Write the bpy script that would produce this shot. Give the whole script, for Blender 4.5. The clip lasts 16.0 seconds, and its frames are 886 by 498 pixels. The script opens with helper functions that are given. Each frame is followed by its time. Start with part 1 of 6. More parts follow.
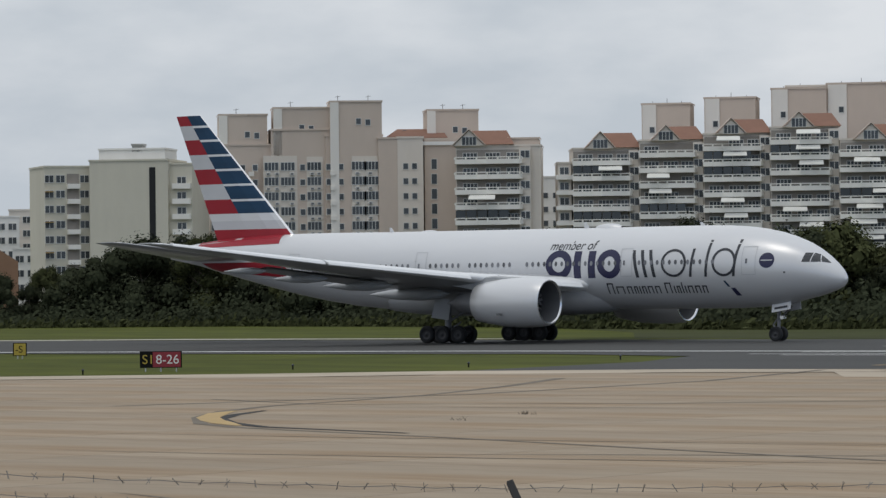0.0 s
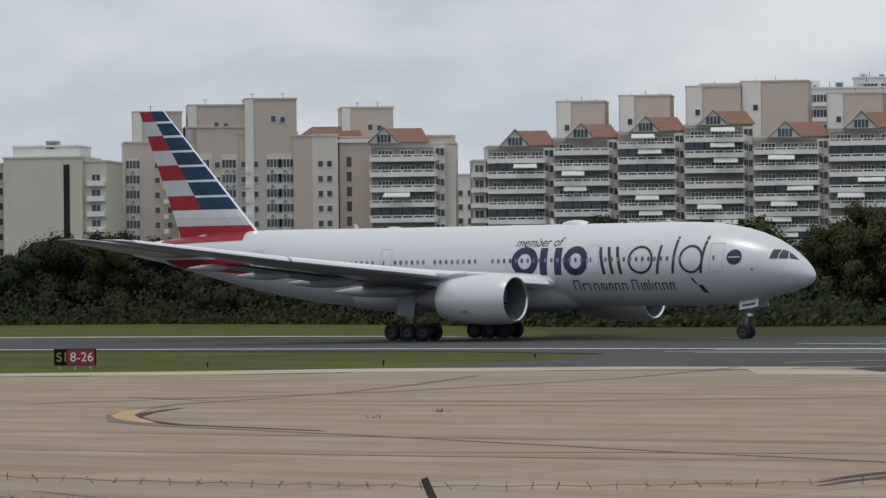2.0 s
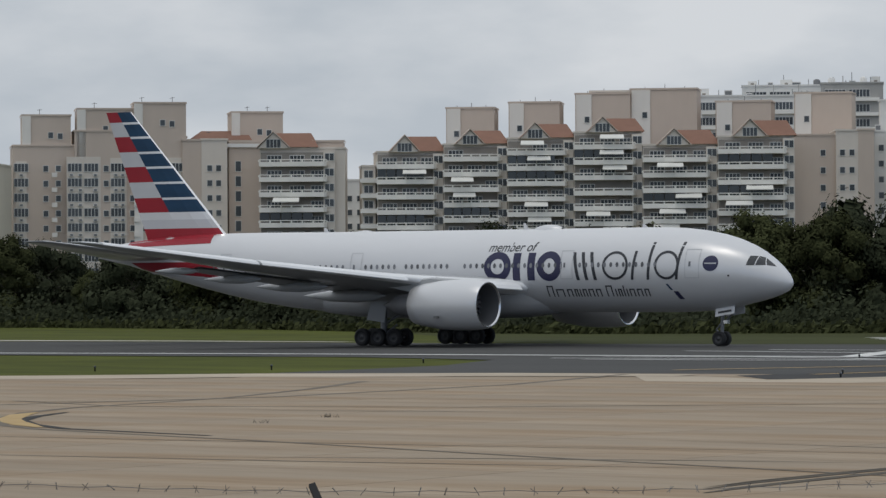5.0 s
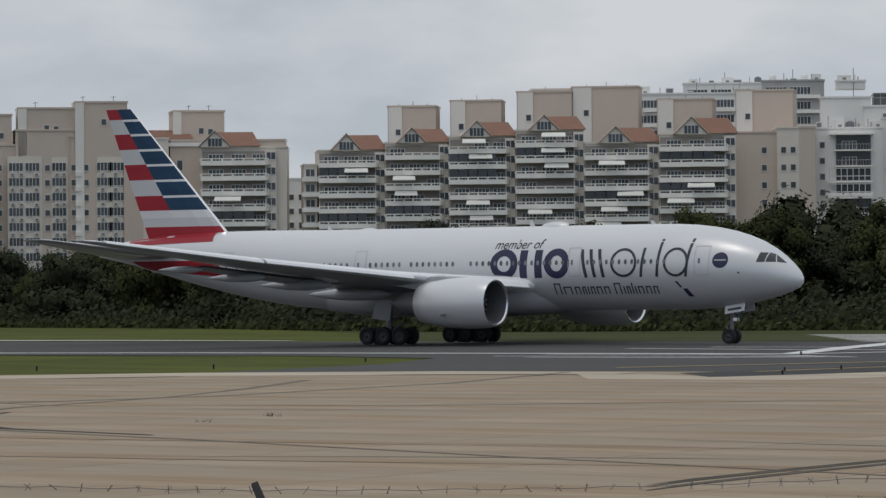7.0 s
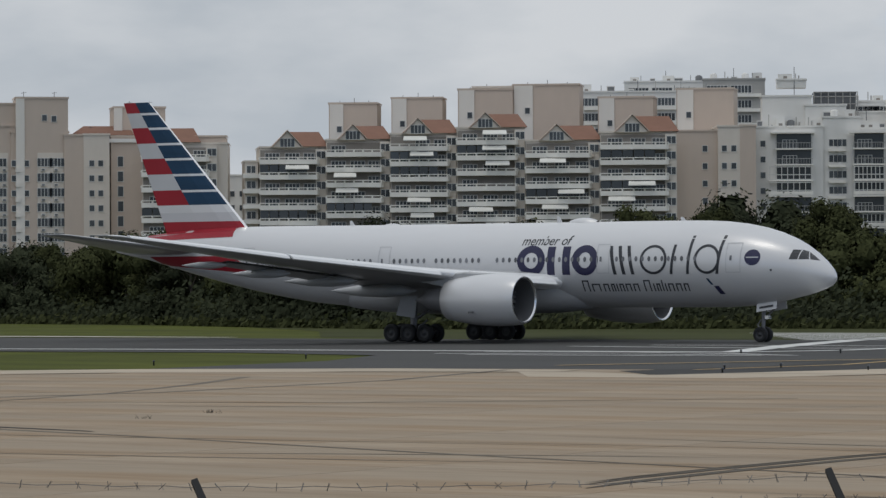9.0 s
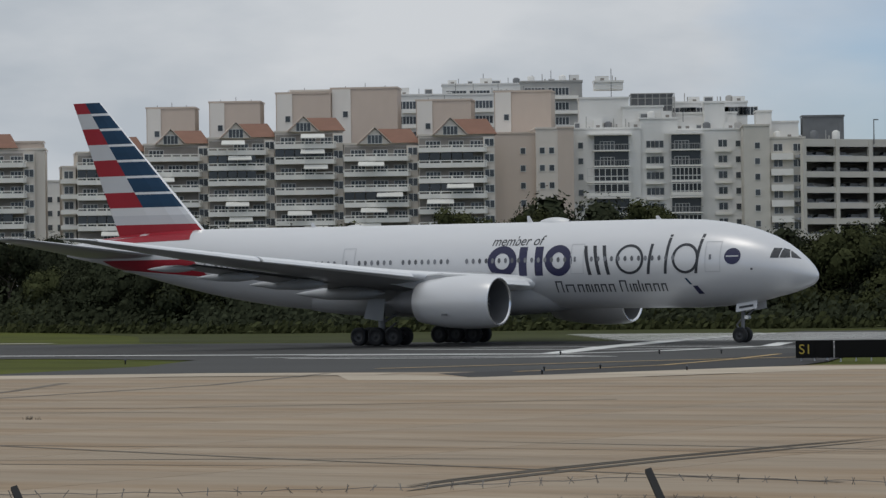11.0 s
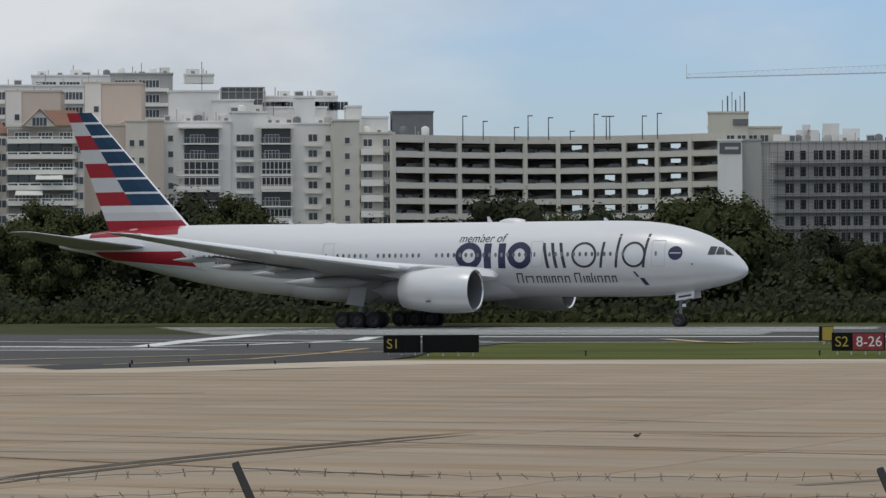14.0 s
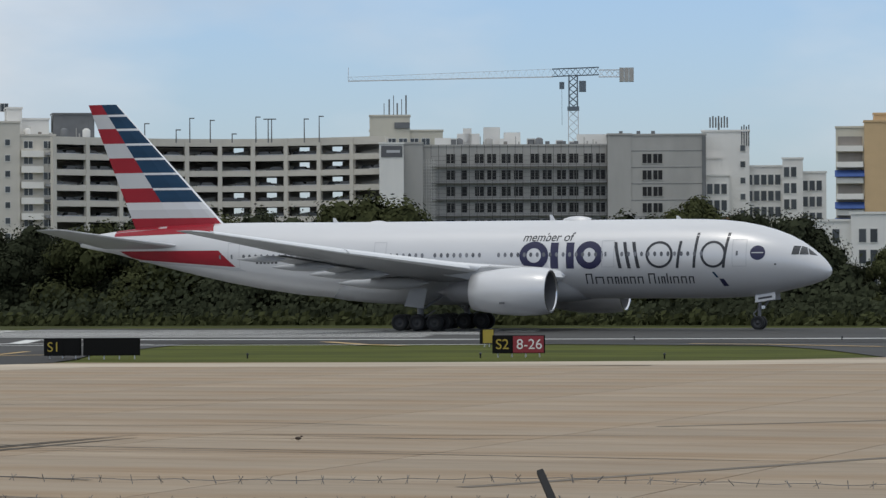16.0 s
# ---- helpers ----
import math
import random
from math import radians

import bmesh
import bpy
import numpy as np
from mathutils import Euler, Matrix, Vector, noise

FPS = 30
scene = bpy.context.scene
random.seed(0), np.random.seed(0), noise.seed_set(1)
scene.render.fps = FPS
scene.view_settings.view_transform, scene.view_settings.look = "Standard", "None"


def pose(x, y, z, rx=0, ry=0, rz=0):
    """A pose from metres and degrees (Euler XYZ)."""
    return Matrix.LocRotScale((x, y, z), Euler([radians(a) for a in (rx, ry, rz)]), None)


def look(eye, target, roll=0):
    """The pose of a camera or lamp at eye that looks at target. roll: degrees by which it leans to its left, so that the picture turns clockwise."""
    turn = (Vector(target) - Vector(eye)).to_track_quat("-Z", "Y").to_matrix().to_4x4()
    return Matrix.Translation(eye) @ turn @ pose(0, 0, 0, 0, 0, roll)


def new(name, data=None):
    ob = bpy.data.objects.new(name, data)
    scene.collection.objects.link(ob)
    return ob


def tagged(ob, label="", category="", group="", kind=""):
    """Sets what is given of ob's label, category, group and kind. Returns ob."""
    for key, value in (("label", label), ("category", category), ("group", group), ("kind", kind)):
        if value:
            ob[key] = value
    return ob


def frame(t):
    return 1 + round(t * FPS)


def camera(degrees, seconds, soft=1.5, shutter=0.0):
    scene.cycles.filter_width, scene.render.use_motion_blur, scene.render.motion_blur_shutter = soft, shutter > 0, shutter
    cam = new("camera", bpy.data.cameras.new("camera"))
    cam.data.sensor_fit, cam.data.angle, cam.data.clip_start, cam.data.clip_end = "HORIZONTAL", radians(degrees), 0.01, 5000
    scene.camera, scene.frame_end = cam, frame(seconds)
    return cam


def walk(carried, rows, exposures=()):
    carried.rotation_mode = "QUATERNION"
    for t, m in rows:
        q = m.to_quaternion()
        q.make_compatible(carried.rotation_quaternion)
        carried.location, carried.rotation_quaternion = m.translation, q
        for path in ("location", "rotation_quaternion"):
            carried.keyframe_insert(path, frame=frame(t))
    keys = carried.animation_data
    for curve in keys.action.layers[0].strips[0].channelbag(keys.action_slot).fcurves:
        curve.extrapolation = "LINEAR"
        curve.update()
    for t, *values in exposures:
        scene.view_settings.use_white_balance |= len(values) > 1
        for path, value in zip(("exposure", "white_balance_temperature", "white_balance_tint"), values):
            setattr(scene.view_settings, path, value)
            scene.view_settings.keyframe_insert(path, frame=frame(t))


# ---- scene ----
# ---------------------------------------------------------------- camera
EYE = 3.96           # camera height over the airfield grass
NORTH = 36.0         # bearing of the +y axis, counted from the first heading

VIEW = [  # seconds, bearing, pitch, lean
    (0.0, 0.000, 0.634, -0.643),
    (0.5, 0.332, 0.631, -0.702),
    (1.0, 0.658, 0.610, -0.675),
    (1.5, 0.969, 0.596, -0.696),
    (2.0, 1.253, 0.585, -0.637),
    (2.5, 1.509, 0.578, -0.560),
    (3.0, 1.789, 0.601, -0.619),
    (3.5, 2.108, 0.634, -0.702),
    (4.0, 2.401, 0.640, -0.505),
    (6.5, 3.523, 0.650, -0.434),
    (7.0, 3.743, 0.626, -0.478),
    (7.5, 3.985, 0.604, -0.512),
    (8.0, 4.224, 0.581, -0.393),
    (10.5, 6.262, 0.608, -0.614),
    (11.0, 7.273, 0.606, -0.779),
    (11.5, 7.949, 0.630, -0.766),
    (12.0, 8.683, 0.628, -0.579),
    (12.5, 9.234, 0.602, -0.494),
    (13.0, 10.112, 0.578, -0.433),
    (13.5, 11.385, 0.533, -0.401),
    (14.0, 13.316, 0.456, -0.315),
    (14.5, 14.126, 0.469, -0.283),
    (15.0, 15.362, 0.514, -0.206),
    (15.5, 16.565, 0.479, -0.271),
    (16.0, 18.290, 0.472, -0.289),
]
cam = camera(12.98, 16.0, soft=1.4)
walk(cam, [(t, pose(0, 0, EYE, 90 + p, -r, NORTH - b)) for t, b, p, r in VIEW],
     exposures=[(0.0, 0.0), (3.5, -0.06), (7.0, -0.2), (11.0, -0.22), (13.0, -0.1), (14.5, 0.0), (16.0, 0.08)])

# ---------------------------------------------------------------- light
ZENITH = 1.38
SUN_EL, SUN_AZ = 72.0, 190.0     # degrees; azimuth clockwise from +y


def make_world():
    w = bpy.data.worlds.new("overcast_sky")
    scene.world = w
    w.use_nodes = True
    nt = w.node_tree
    nt.nodes.clear()
    out = nt.nodes.new("ShaderNodeOutputWorld")
    bg = nt.nodes.new("ShaderNodeBackground")
    sky = nt.nodes.new("ShaderNodeTexSky")
    sky.sky_type = "NISHITA"
    sky.sun_disc = False
    sky.sun_elevation = radians(SUN_EL)
    sky.sun_rotation = radians(SUN_AZ)
    sky.air_density, sky.dust_density, sky.ozone_density = 1.0, 0.6, 1.5
    tc = nt.nodes.new("ShaderNodeTexCoord")
    mp = nt.nodes.new("ShaderNodeMapping")
    mp.inputs["Scale"].default_value = (1.0, 1.0, 2.6)
    nt.links.new(tc.outputs["Generated"], mp.inputs["Vector"])
    soft = nt.nodes.new("ShaderNodeTexNoise")
    soft.inputs["Scale"].default_value = 9.0
    soft.inputs["Detail"].default_value = 5.0
    soft.inputs["Roughness"].default_value = 0.5
    nt.links.new(mp.outputs["Vector"], soft.inputs["Vector"])
    # the cloud bank thins out towards the east
    sep = nt.nodes.new("ShaderNodeSeparateXYZ")
    nt.links.new(tc.outputs["Generated"], sep.inputs[0])
    bank = nt.nodes.new("ShaderNodeMapRange")
    bank.inputs["From Min"].default_value = -0.452
    bank.inputs["From Max"].default_value = -0.36
    bank.inputs["To Min"].default_value = 0.44
    bank.inputs["To Max"].default_value = -0.07
    nt.links.new(sep.outputs["X"], bank.inputs["Value"])
    add = nt.nodes.new("ShaderNodeMath")
    add.operation = "ADD"
    nt.links.new(soft.outputs["Fac"], add.inputs[0])
    nt.links.new(bank.outputs["Result"], add.inputs[1])
    # and closes overhead
    over = nt.nodes.new("ShaderNodeMapRange")
    over.inputs["From Min"].default_value = 0.12
    over.inputs["From Max"].default_value = 0.5
    over.inputs["To Min"].default_value = 0.0
    over.inputs["To Max"].default_value = 0.6
    nt.links.new(sep.outputs["Z"], over.inputs["Value"])
    both = nt.nodes.new("ShaderNodeMath")
    both.operation = "ADD"
    nt.links.new(add.outputs[0], both.inputs[0])
    nt.links.new(over.outputs["Result"], both.inputs[1])
    add = both
    ramp = nt.nodes.new("ShaderNodeValToRGB")
    ramp.color_ramp.elements[0].position = 0.38
    ramp.color_ramp.elements[1].position = 0.78
    nt.links.new(add.outputs[0], ramp.inputs["Fac"])
    gain = nt.nodes.new("ShaderNodeVectorMath")
    gain.operation = "MULTIPLY"
    gain.inputs[1].default_value = (0.080, 0.093, 0.124)
    nt.links.new(sky.outputs["Color"], gain.inputs[0])
    # grey and white inside the cloud
    tone = nt.nodes.new("ShaderNodeTexNoise")
    tone.inputs["Scale"].default_value = 11.0
    tone.inputs["Detail"].default_value = 6.0
    nt.links.new(mp.outputs["Vector"], tone.inputs["Vector"])
    cl = nt.nodes.new("ShaderNodeValToRGB")
    cl.color_ramp.elements[0].position = 0.38
    cl.color_ramp.elements[0].color = (0.50, 0.55, 0.605, 1)
    cl.color_ramp.elements[1].position = 0.64
    cl.color_ramp.elements[1].color = (0.69, 0.72, 0.755, 1)
    nt.links.new(tone.outputs["Fac"], cl.inputs["Fac"])
    mix = nt.nodes.new("ShaderNodeMix")
    mix.data_type = "RGBA"
    nt.links.new(ramp.outputs["Color"], mix.inputs["Factor"])
    nt.links.new(gain.outputs[0], mix.inputs["A"])
    nt.links.new(cl.outputs["Color"], mix.inputs["B"])
    # an overcast sky is a little brighter overhead than at the horizon
    lift = nt.nodes.new("ShaderNodeMapRange")
    lift.inputs["From Min"].default_value = 0.04
    lift.inputs["From Max"].default_value = 1.0
    lift.inputs["To Min"].default_value = 1.0
    lift.inputs["To Max"].default_value = ZENITH
    nt.links.new(sep.outputs["Z"], lift.inputs["Value"])
    nt.links.new(mix.outputs["Result"], bg.inputs["Color"])
    nt.links.new(lift.outputs["Result"], bg.inputs["Strength"])
    nt.links.new(bg.outputs[0], out.inputs["Surface"])


make_world()
sun = new("sun", bpy.data.lights.new("sun", "SUN"))
sun.data.energy, sun.data.angle, sun.data.color = 0.62, radians(16), (1.0, 0.94, 0.85)
_a, _e = radians(SUN_AZ), radians(SUN_EL)
sun.matrix_basis = look((0, 0, 0), (-math.sin(_a) * math.cos(_e), -math.cos(_a) * math.cos(_e), -math.sin(_e)))

# ---------------------------------------------------------------- materials


def material(name, color, rough=0.7, metal=0.0, vary=0.15, grain=8.0, stain=0.4, bump=0.0, bump_scale=40.0, coat=0.0, rand=0.0, island=0.0, streak=None, gloss=0.5, tint=None):
    """A surface with fine grain and broad stains; scales are per metre."""
    m = bpy.data.materials.new(name)
    m.use_nodes = True
    nt = m.node_tree
    b = nt.nodes["Principled BSDF"]
    b.inputs["Roughness"].default_value = rough
    b.inputs["Metallic"].default_value = metal
    b.inputs["Coat Weight"].default_value = coat
    b.inputs["Specular IOR Level"].default_value = gloss
    tc = nt.nodes.new("ShaderNodeTexCoord")
    src = tc.outputs["Object"]
    if streak:
        mp = nt.nodes.new("ShaderNodeMapping")
        mp.inputs["Scale"].default_value = streak
        nt.links.new(src, mp.inputs["Vector"])
        src = mp.outputs["Vector"]

    def noise_tex(scale, detail):
        n = nt.nodes.new("ShaderNodeTexNoise")
        n.inputs["Scale"].default_value = scale
        n.inputs["Detail"].default_value = detail
        nt.links.new(src, n.inputs["Vector"])
        return n

    def math_node(op, a, c):
        n = nt.nodes.new("ShaderNodeMath")
        n.operation = op
        for i, v in enumerate((a, c)):
            if isinstance(v, (int, float)):
                n.inputs[i].default_value = v
            else:
                nt.links.new(v, n.inputs[i])
        return n.outputs[0]

    g1, g2 = noise_tex(grain, 4), noise_tex(stain, 6)
    v = math_node("MULTIPLY_ADD", g1.outputs["Fac"], vary)
    v.node.inputs[2].default_value = 1.0 - vary
    w = math_node("MULTIPLY_ADD", g2.outputs["Fac"], vary * 2.0)
    nt.links.new(v, w.node.inputs[2])
    if rand:
        oi = nt.nodes.new("ShaderNodeObjectInfo")
        r = math_node("MULTIPLY_ADD", oi.outputs["Random"], rand)
        nt.links.new(w, r.node.inputs[2])
        w = math_node("SUBTRACT", r, rand * 0.5)
    if island:
        gi = nt.nodes.new("ShaderNodeNewGeometry")
        r = math_node("MULTIPLY_ADD", gi.outputs["Random Per Island"], island)
        nt.links.new(w, r.node.inputs[2])
        w = math_node("SUBTRACT", r, island * 0.5)
    w = math_node("SUBTRACT", w, vary * 0.5)
    mul = nt.nodes.new("ShaderNodeVectorMath")
    mul.operation = "SCALE"
    mul.inputs[0].default_value = color
    nt.links.new(w, mul.inputs["Scale"])
    base = mul.outputs[0]
    if tint:
        # a second tone in broad, broken patches: (multiplier, scale, from, to)
        t1 = noise_tex(tint[1], 8)
        t1.inputs["Roughness"].default_value = 0.62
        mr = nt.nodes.new("ShaderNodeMapRange")
        mr.inputs["From Min"].default_value, mr.inputs["From Max"].default_value = tint[2], tint[3]
        nt.links.new(t1.outputs["Fac"], mr.inputs["Value"])
        second = nt.nodes.new("ShaderNodeVectorMath")
        second.operation = "MULTIPLY"
        second.inputs[1].default_value = tint[0]
        nt.links.new(base, second.inputs[0])
        blend = nt.nodes.new("ShaderNodeMix")
        blend.data_type = "RGBA"
        nt.links.new(mr.outputs["Result"], blend.inputs["Factor"])
        nt.links.new(base, blend.inputs["A"])
        nt.links.new(second.outputs[0], blend.inputs["B"])
        base = blend.outputs["Result"]
    nt.links.new(base, b.inputs["Base Color"])
    if bump:
        bp = nt.nodes.new("ShaderNodeBump")
        bp.inputs["Strength"].default_value = bump
        bp.inputs["Distance"].default_value = 0.02
        g3 = noise_tex(bump_scale, 5)
        nt.links.new(g3.outputs["Fac"], bp.inputs["Height"])
        nt.links.new(bp.outputs[0], b.inputs["Normal"])
    return m


M = {}
M["concrete"] = material("apron_concrete", (0.322, 0.258, 0.188), 0.9, vary=0.42, grain=1.1, stain=0.10, bump=0.3, bump_scale=9, rand=0.10, streak=(0.35, 1.5, 1), tint=((0.72, 0.63, 0.53), 0.16, 0.44, 0.66), gloss=0.2)
M["concrete_pale"] = material("pale_concrete", (0.42, 0.355, 0.275), 0.9, vary=0.42, grain=0.9, stain=0.12, bump=0.3, bump_scale=9, streak=(0.25, 1.5, 1), gloss=0.2)
M["asphalt"] = material("asphalt", (0.058, 0.057, 0.055), 0.85, vary=0.22, grain=0.9, stain=0.05, bump=0.3, bump_scale=20, streak=(0.25, 1.4, 1), gloss=0.2)
M["tar"] = material("dark_tar", (0.034, 0.032, 0.03), 0.8, vary=0.3, grain=1.2, gloss=0.2)
M["rubber_mark"] = material("tyre_rubber_mark", (0.16, 0.135, 0.105), 0.85, vary=0.35, grain=1.0, stain=0.3, gloss=0.2)
M["skid"] = material("dark_skid_rubber", (0.10, 0.086, 0.068), 0.9, vary=0.4, grain=1.5, stain=0.3, gloss=0.15)
M["grass"] = material("mown_grass", (0.082, 0.092, 0.016), 0.95, vary=0.4, grain=1.2, stain=0.08, bump=0.5, bump_scale=6, streak=(0.4, 1.0, 1), tint=((0.62, 0.66, 0.8), 0.22, 0.42, 0.64), gloss=0.08)
M["grass_dark"] = material("rough_grass", (0.05, 0.056, 0.02), 0.95, vary=0.4, grain=0.7, stain=0.06, gloss=0.08)
M["dirt"] = material("pale_dirt", (0.48, 0.45, 0.38), 0.95, vary=0.3, grain=0.5)
M["white_mark"] = material("white_marking_paint", (0.62, 0.62, 0.60), 0.8, vary=0.3, grain=1.2, stain=0.2)
M["yellow_mark"] = material("yellow_marking_paint", (0.42, 0.285, 0.115), 0.8, vary=0.3, grain=1.5)
M["leaf"] = material("leaves", (0.039, 0.045, 0.026), 0.95, vary=0.3, grain=0.8, stain=0.15, island=0.12, rand=0.45, gloss=0.05)
M["leaf_olive"] = material("olive_leaves", (0.058, 0.064, 0.028), 0.95, vary=0.3, grain=0.8, stain=0.15, island=0.12, rand=0.4, gloss=0.05)
M["bark"] = material("bark", (0.09, 0.075, 0.06), 0.95, vary=0.35, grain=6)
M["paint"] = material("silver_white_mica_paint", (0.635, 0.635, 0.645), 0.34, 0.2, vary=0.05, grain=0.8, stain=0.15, coat=0.12, streak=(0.4, 1, 1))
M["paint_white"] = material("white_wing_paint", (0.74, 0.745, 0.755), 0.4, vary=0.05, grain=0.8, coat=0.2)
M["paint_grey"] = material("light_grey_paint", (0.36, 0.365, 0.375), 0.42, vary=0.08, grain=1.0, coat=0.15)
M["paint_dark"] = material("dark_grey_paint", (0.11, 0.112, 0.118), 0.5, vary=0.12, grain=2)
M["silver"] = material("silver_grey_paint", (0.50, 0.505, 0.52), 0.38, vary=0.05, grain=1, coat=0.2)
M["red"] = material("red_paint", (0.30, 0.014, 0.026), 0.42, vary=0.14, grain=1.2, coat=0.05, gloss=0.3)
M["blue"] = material("deep_blue_paint", (0.008, 0.040, 0.088), 0.42, vary=0.36, grain=0.7, coat=0.05, gloss=0.25, streak=(0.3, 1, 2))
M["navy"] = material("navy_decal", (0.017, 0.017, 0.062), 0.4, vary=0.08, grain=2)
M["slate"] = material("slate_decal", (0.030, 0.032, 0.040), 0.4, vary=0.08, grain=2)
M["chrome"] = material("polished_metal", (0.72, 0.72, 0.73), 0.22, 1.0, vary=0.05, grain=4)
M["steel"] = material("gear_steel", (0.20, 0.20, 0.21), 0.55, 0.5, vary=0.2, grain=6)
M["rim"] = material("wheel_rim_metal", (0.05, 0.05, 0.052), 0.5, 0.4, vary=0.2, grain=9)
M["tyre"] = material("tyre_rubber", (0.022, 0.022, 0.023), 0.85, vary=0.2, grain=8)
# near black that paints the darkness of deep or unlit openings
M["black"] = material("dark_interior_shade", (0.012, 0.012, 0.014), 0.8, vary=0.1, grain=3)
M["cabin_glass"] = material("cabin_window_glass", (0.16, 0.165, 0.18), 0.2, vary=0.1, grain=2, rand=0.8)
M["cockpit_glass"] = material("cockpit_glass", (0.02, 0.022, 0.026), 0.06, vary=0.05, grain=2, coat=0.5)
M["tan"] = material("tan_render", (0.57, 0.478, 0.405), 0.9, vary=0.12, grain=0.5, stain=0.08, streak=(1, 1, 0.35))
M["strip"] = material("pale_tower_strip", (0.76, 0.725, 0.67), 0.9, vary=0.10, grain=0.5, stain=0.08, streak=(1, 1, 0.35))
M["tan_light"] = material("pale_tan_render", (0.67, 0.61, 0.54), 0.9, vary=0.12, grain=0.5, stain=0.08, streak=(1, 1, 0.35))
M["cream"] = material("cream_render", (0.60, 0.565, 0.47), 0.9, vary=0.14, grain=0.5, stain=0.07, streak=(1, 1, 0.35))
M["white_wall"] = material("white_render", (0.75, 0.735, 0.70), 0.9, vary=0.14, grain=0.5, stain=0.08, streak=(1, 1, 0.35))
M["balcony_wall"] = material("balcony_render", (0.83, 0.80, 0.74), 0.9, vary=0.14, grain=0.6, stain=0.1, rand=0.08)
# darker than the facades: balcony shade is put into this colour
M["recess"] = material("shaded_taupe_render", (0.27, 0.245, 0.22), 0.9, vary=0.2, grain=0.4)
M["grey_wall"] = material("bare_concrete_wall", (0.40, 0.39, 0.37), 0.95, vary=0.22, grain=0.5, stain=0.09, streak=(1, 1, 0.4))
M["grey_dark"] = material("grey_cladding", (0.16, 0.165, 0.17), 0.8, vary=0.25, grain=0.6)
M["garage"] = material("precast_concrete", (0.60, 0.565, 0.50), 0.9, vary=0.13, grain=0.5, stain=0.1)
M["ochre"] = material("ochre_render", (0.62, 0.44, 0.25), 0.9, vary=0.1, grain=0.5)
M["glass"] = material("window_glass", (0.055, 0.062, 0.07), 0.14, vary=0.25, grain=0.5, rand=0.7)
M["frame"] = material("window_frame", (0.64, 0.63, 0.60), 0.6, vary=0.1)
M["rooftile"] = material("clay_roof_tile", (0.23, 0.122, 0.085), 0.9, vary=0.2, grain=1.0, stain=0.2)
M["awning"] = material("awning_canvas", (0.70, 0.69, 0.64), 0.9, vary=0.1, grain=1)
M["awning_blue"] = material("blue_awning_canvas", (0.05, 0.10, 0.28), 0.9, vary=0.1, grain=1)
M["brown"] = material("brown_render", (0.26, 0.15, 0.09), 0.9, vary=0.15, grain=0.6)
M["net"] = material("scaffold_net", (0.13, 0.13, 0.125), 0.95, vary=0.3, grain=0.6)
M["crane_white"] = material("crane_white_paint", (0.60, 0.61, 0.62), 0.5, vary=0.1)
M["crane_dark"] = material("crane_slate_paint", (0.12, 0.15, 0.18), 0.5, vary=0.15)
M["sign_red"] = material("sign_red_face", (0.25, 0.02, 0.03), 0.45, vary=0.08)
M["sign_black"] = material("sign_black_face", (0.010, 0.010, 0.010), 0.8, vary=0.08, gloss=0.1)
M["sign_yellow"] = material("sign_yellow_face", (0.42, 0.31, 0.04), 0.45, vary=0.08)
M["sign_white"] = material("sign_white_legend", (0.75, 0.75, 0.72), 0.5, vary=0.05)
M["wire"] = material("galvanised_wire", (0.16, 0.155, 0.15), 0.6, 0.4, vary=0.25, grain=30)
M["feather"] = material("brown_feathers", (0.06, 0.045, 0.035), 0.9, vary=0.3, grain=60)

# ---------------------------------------------------------------- building blocks


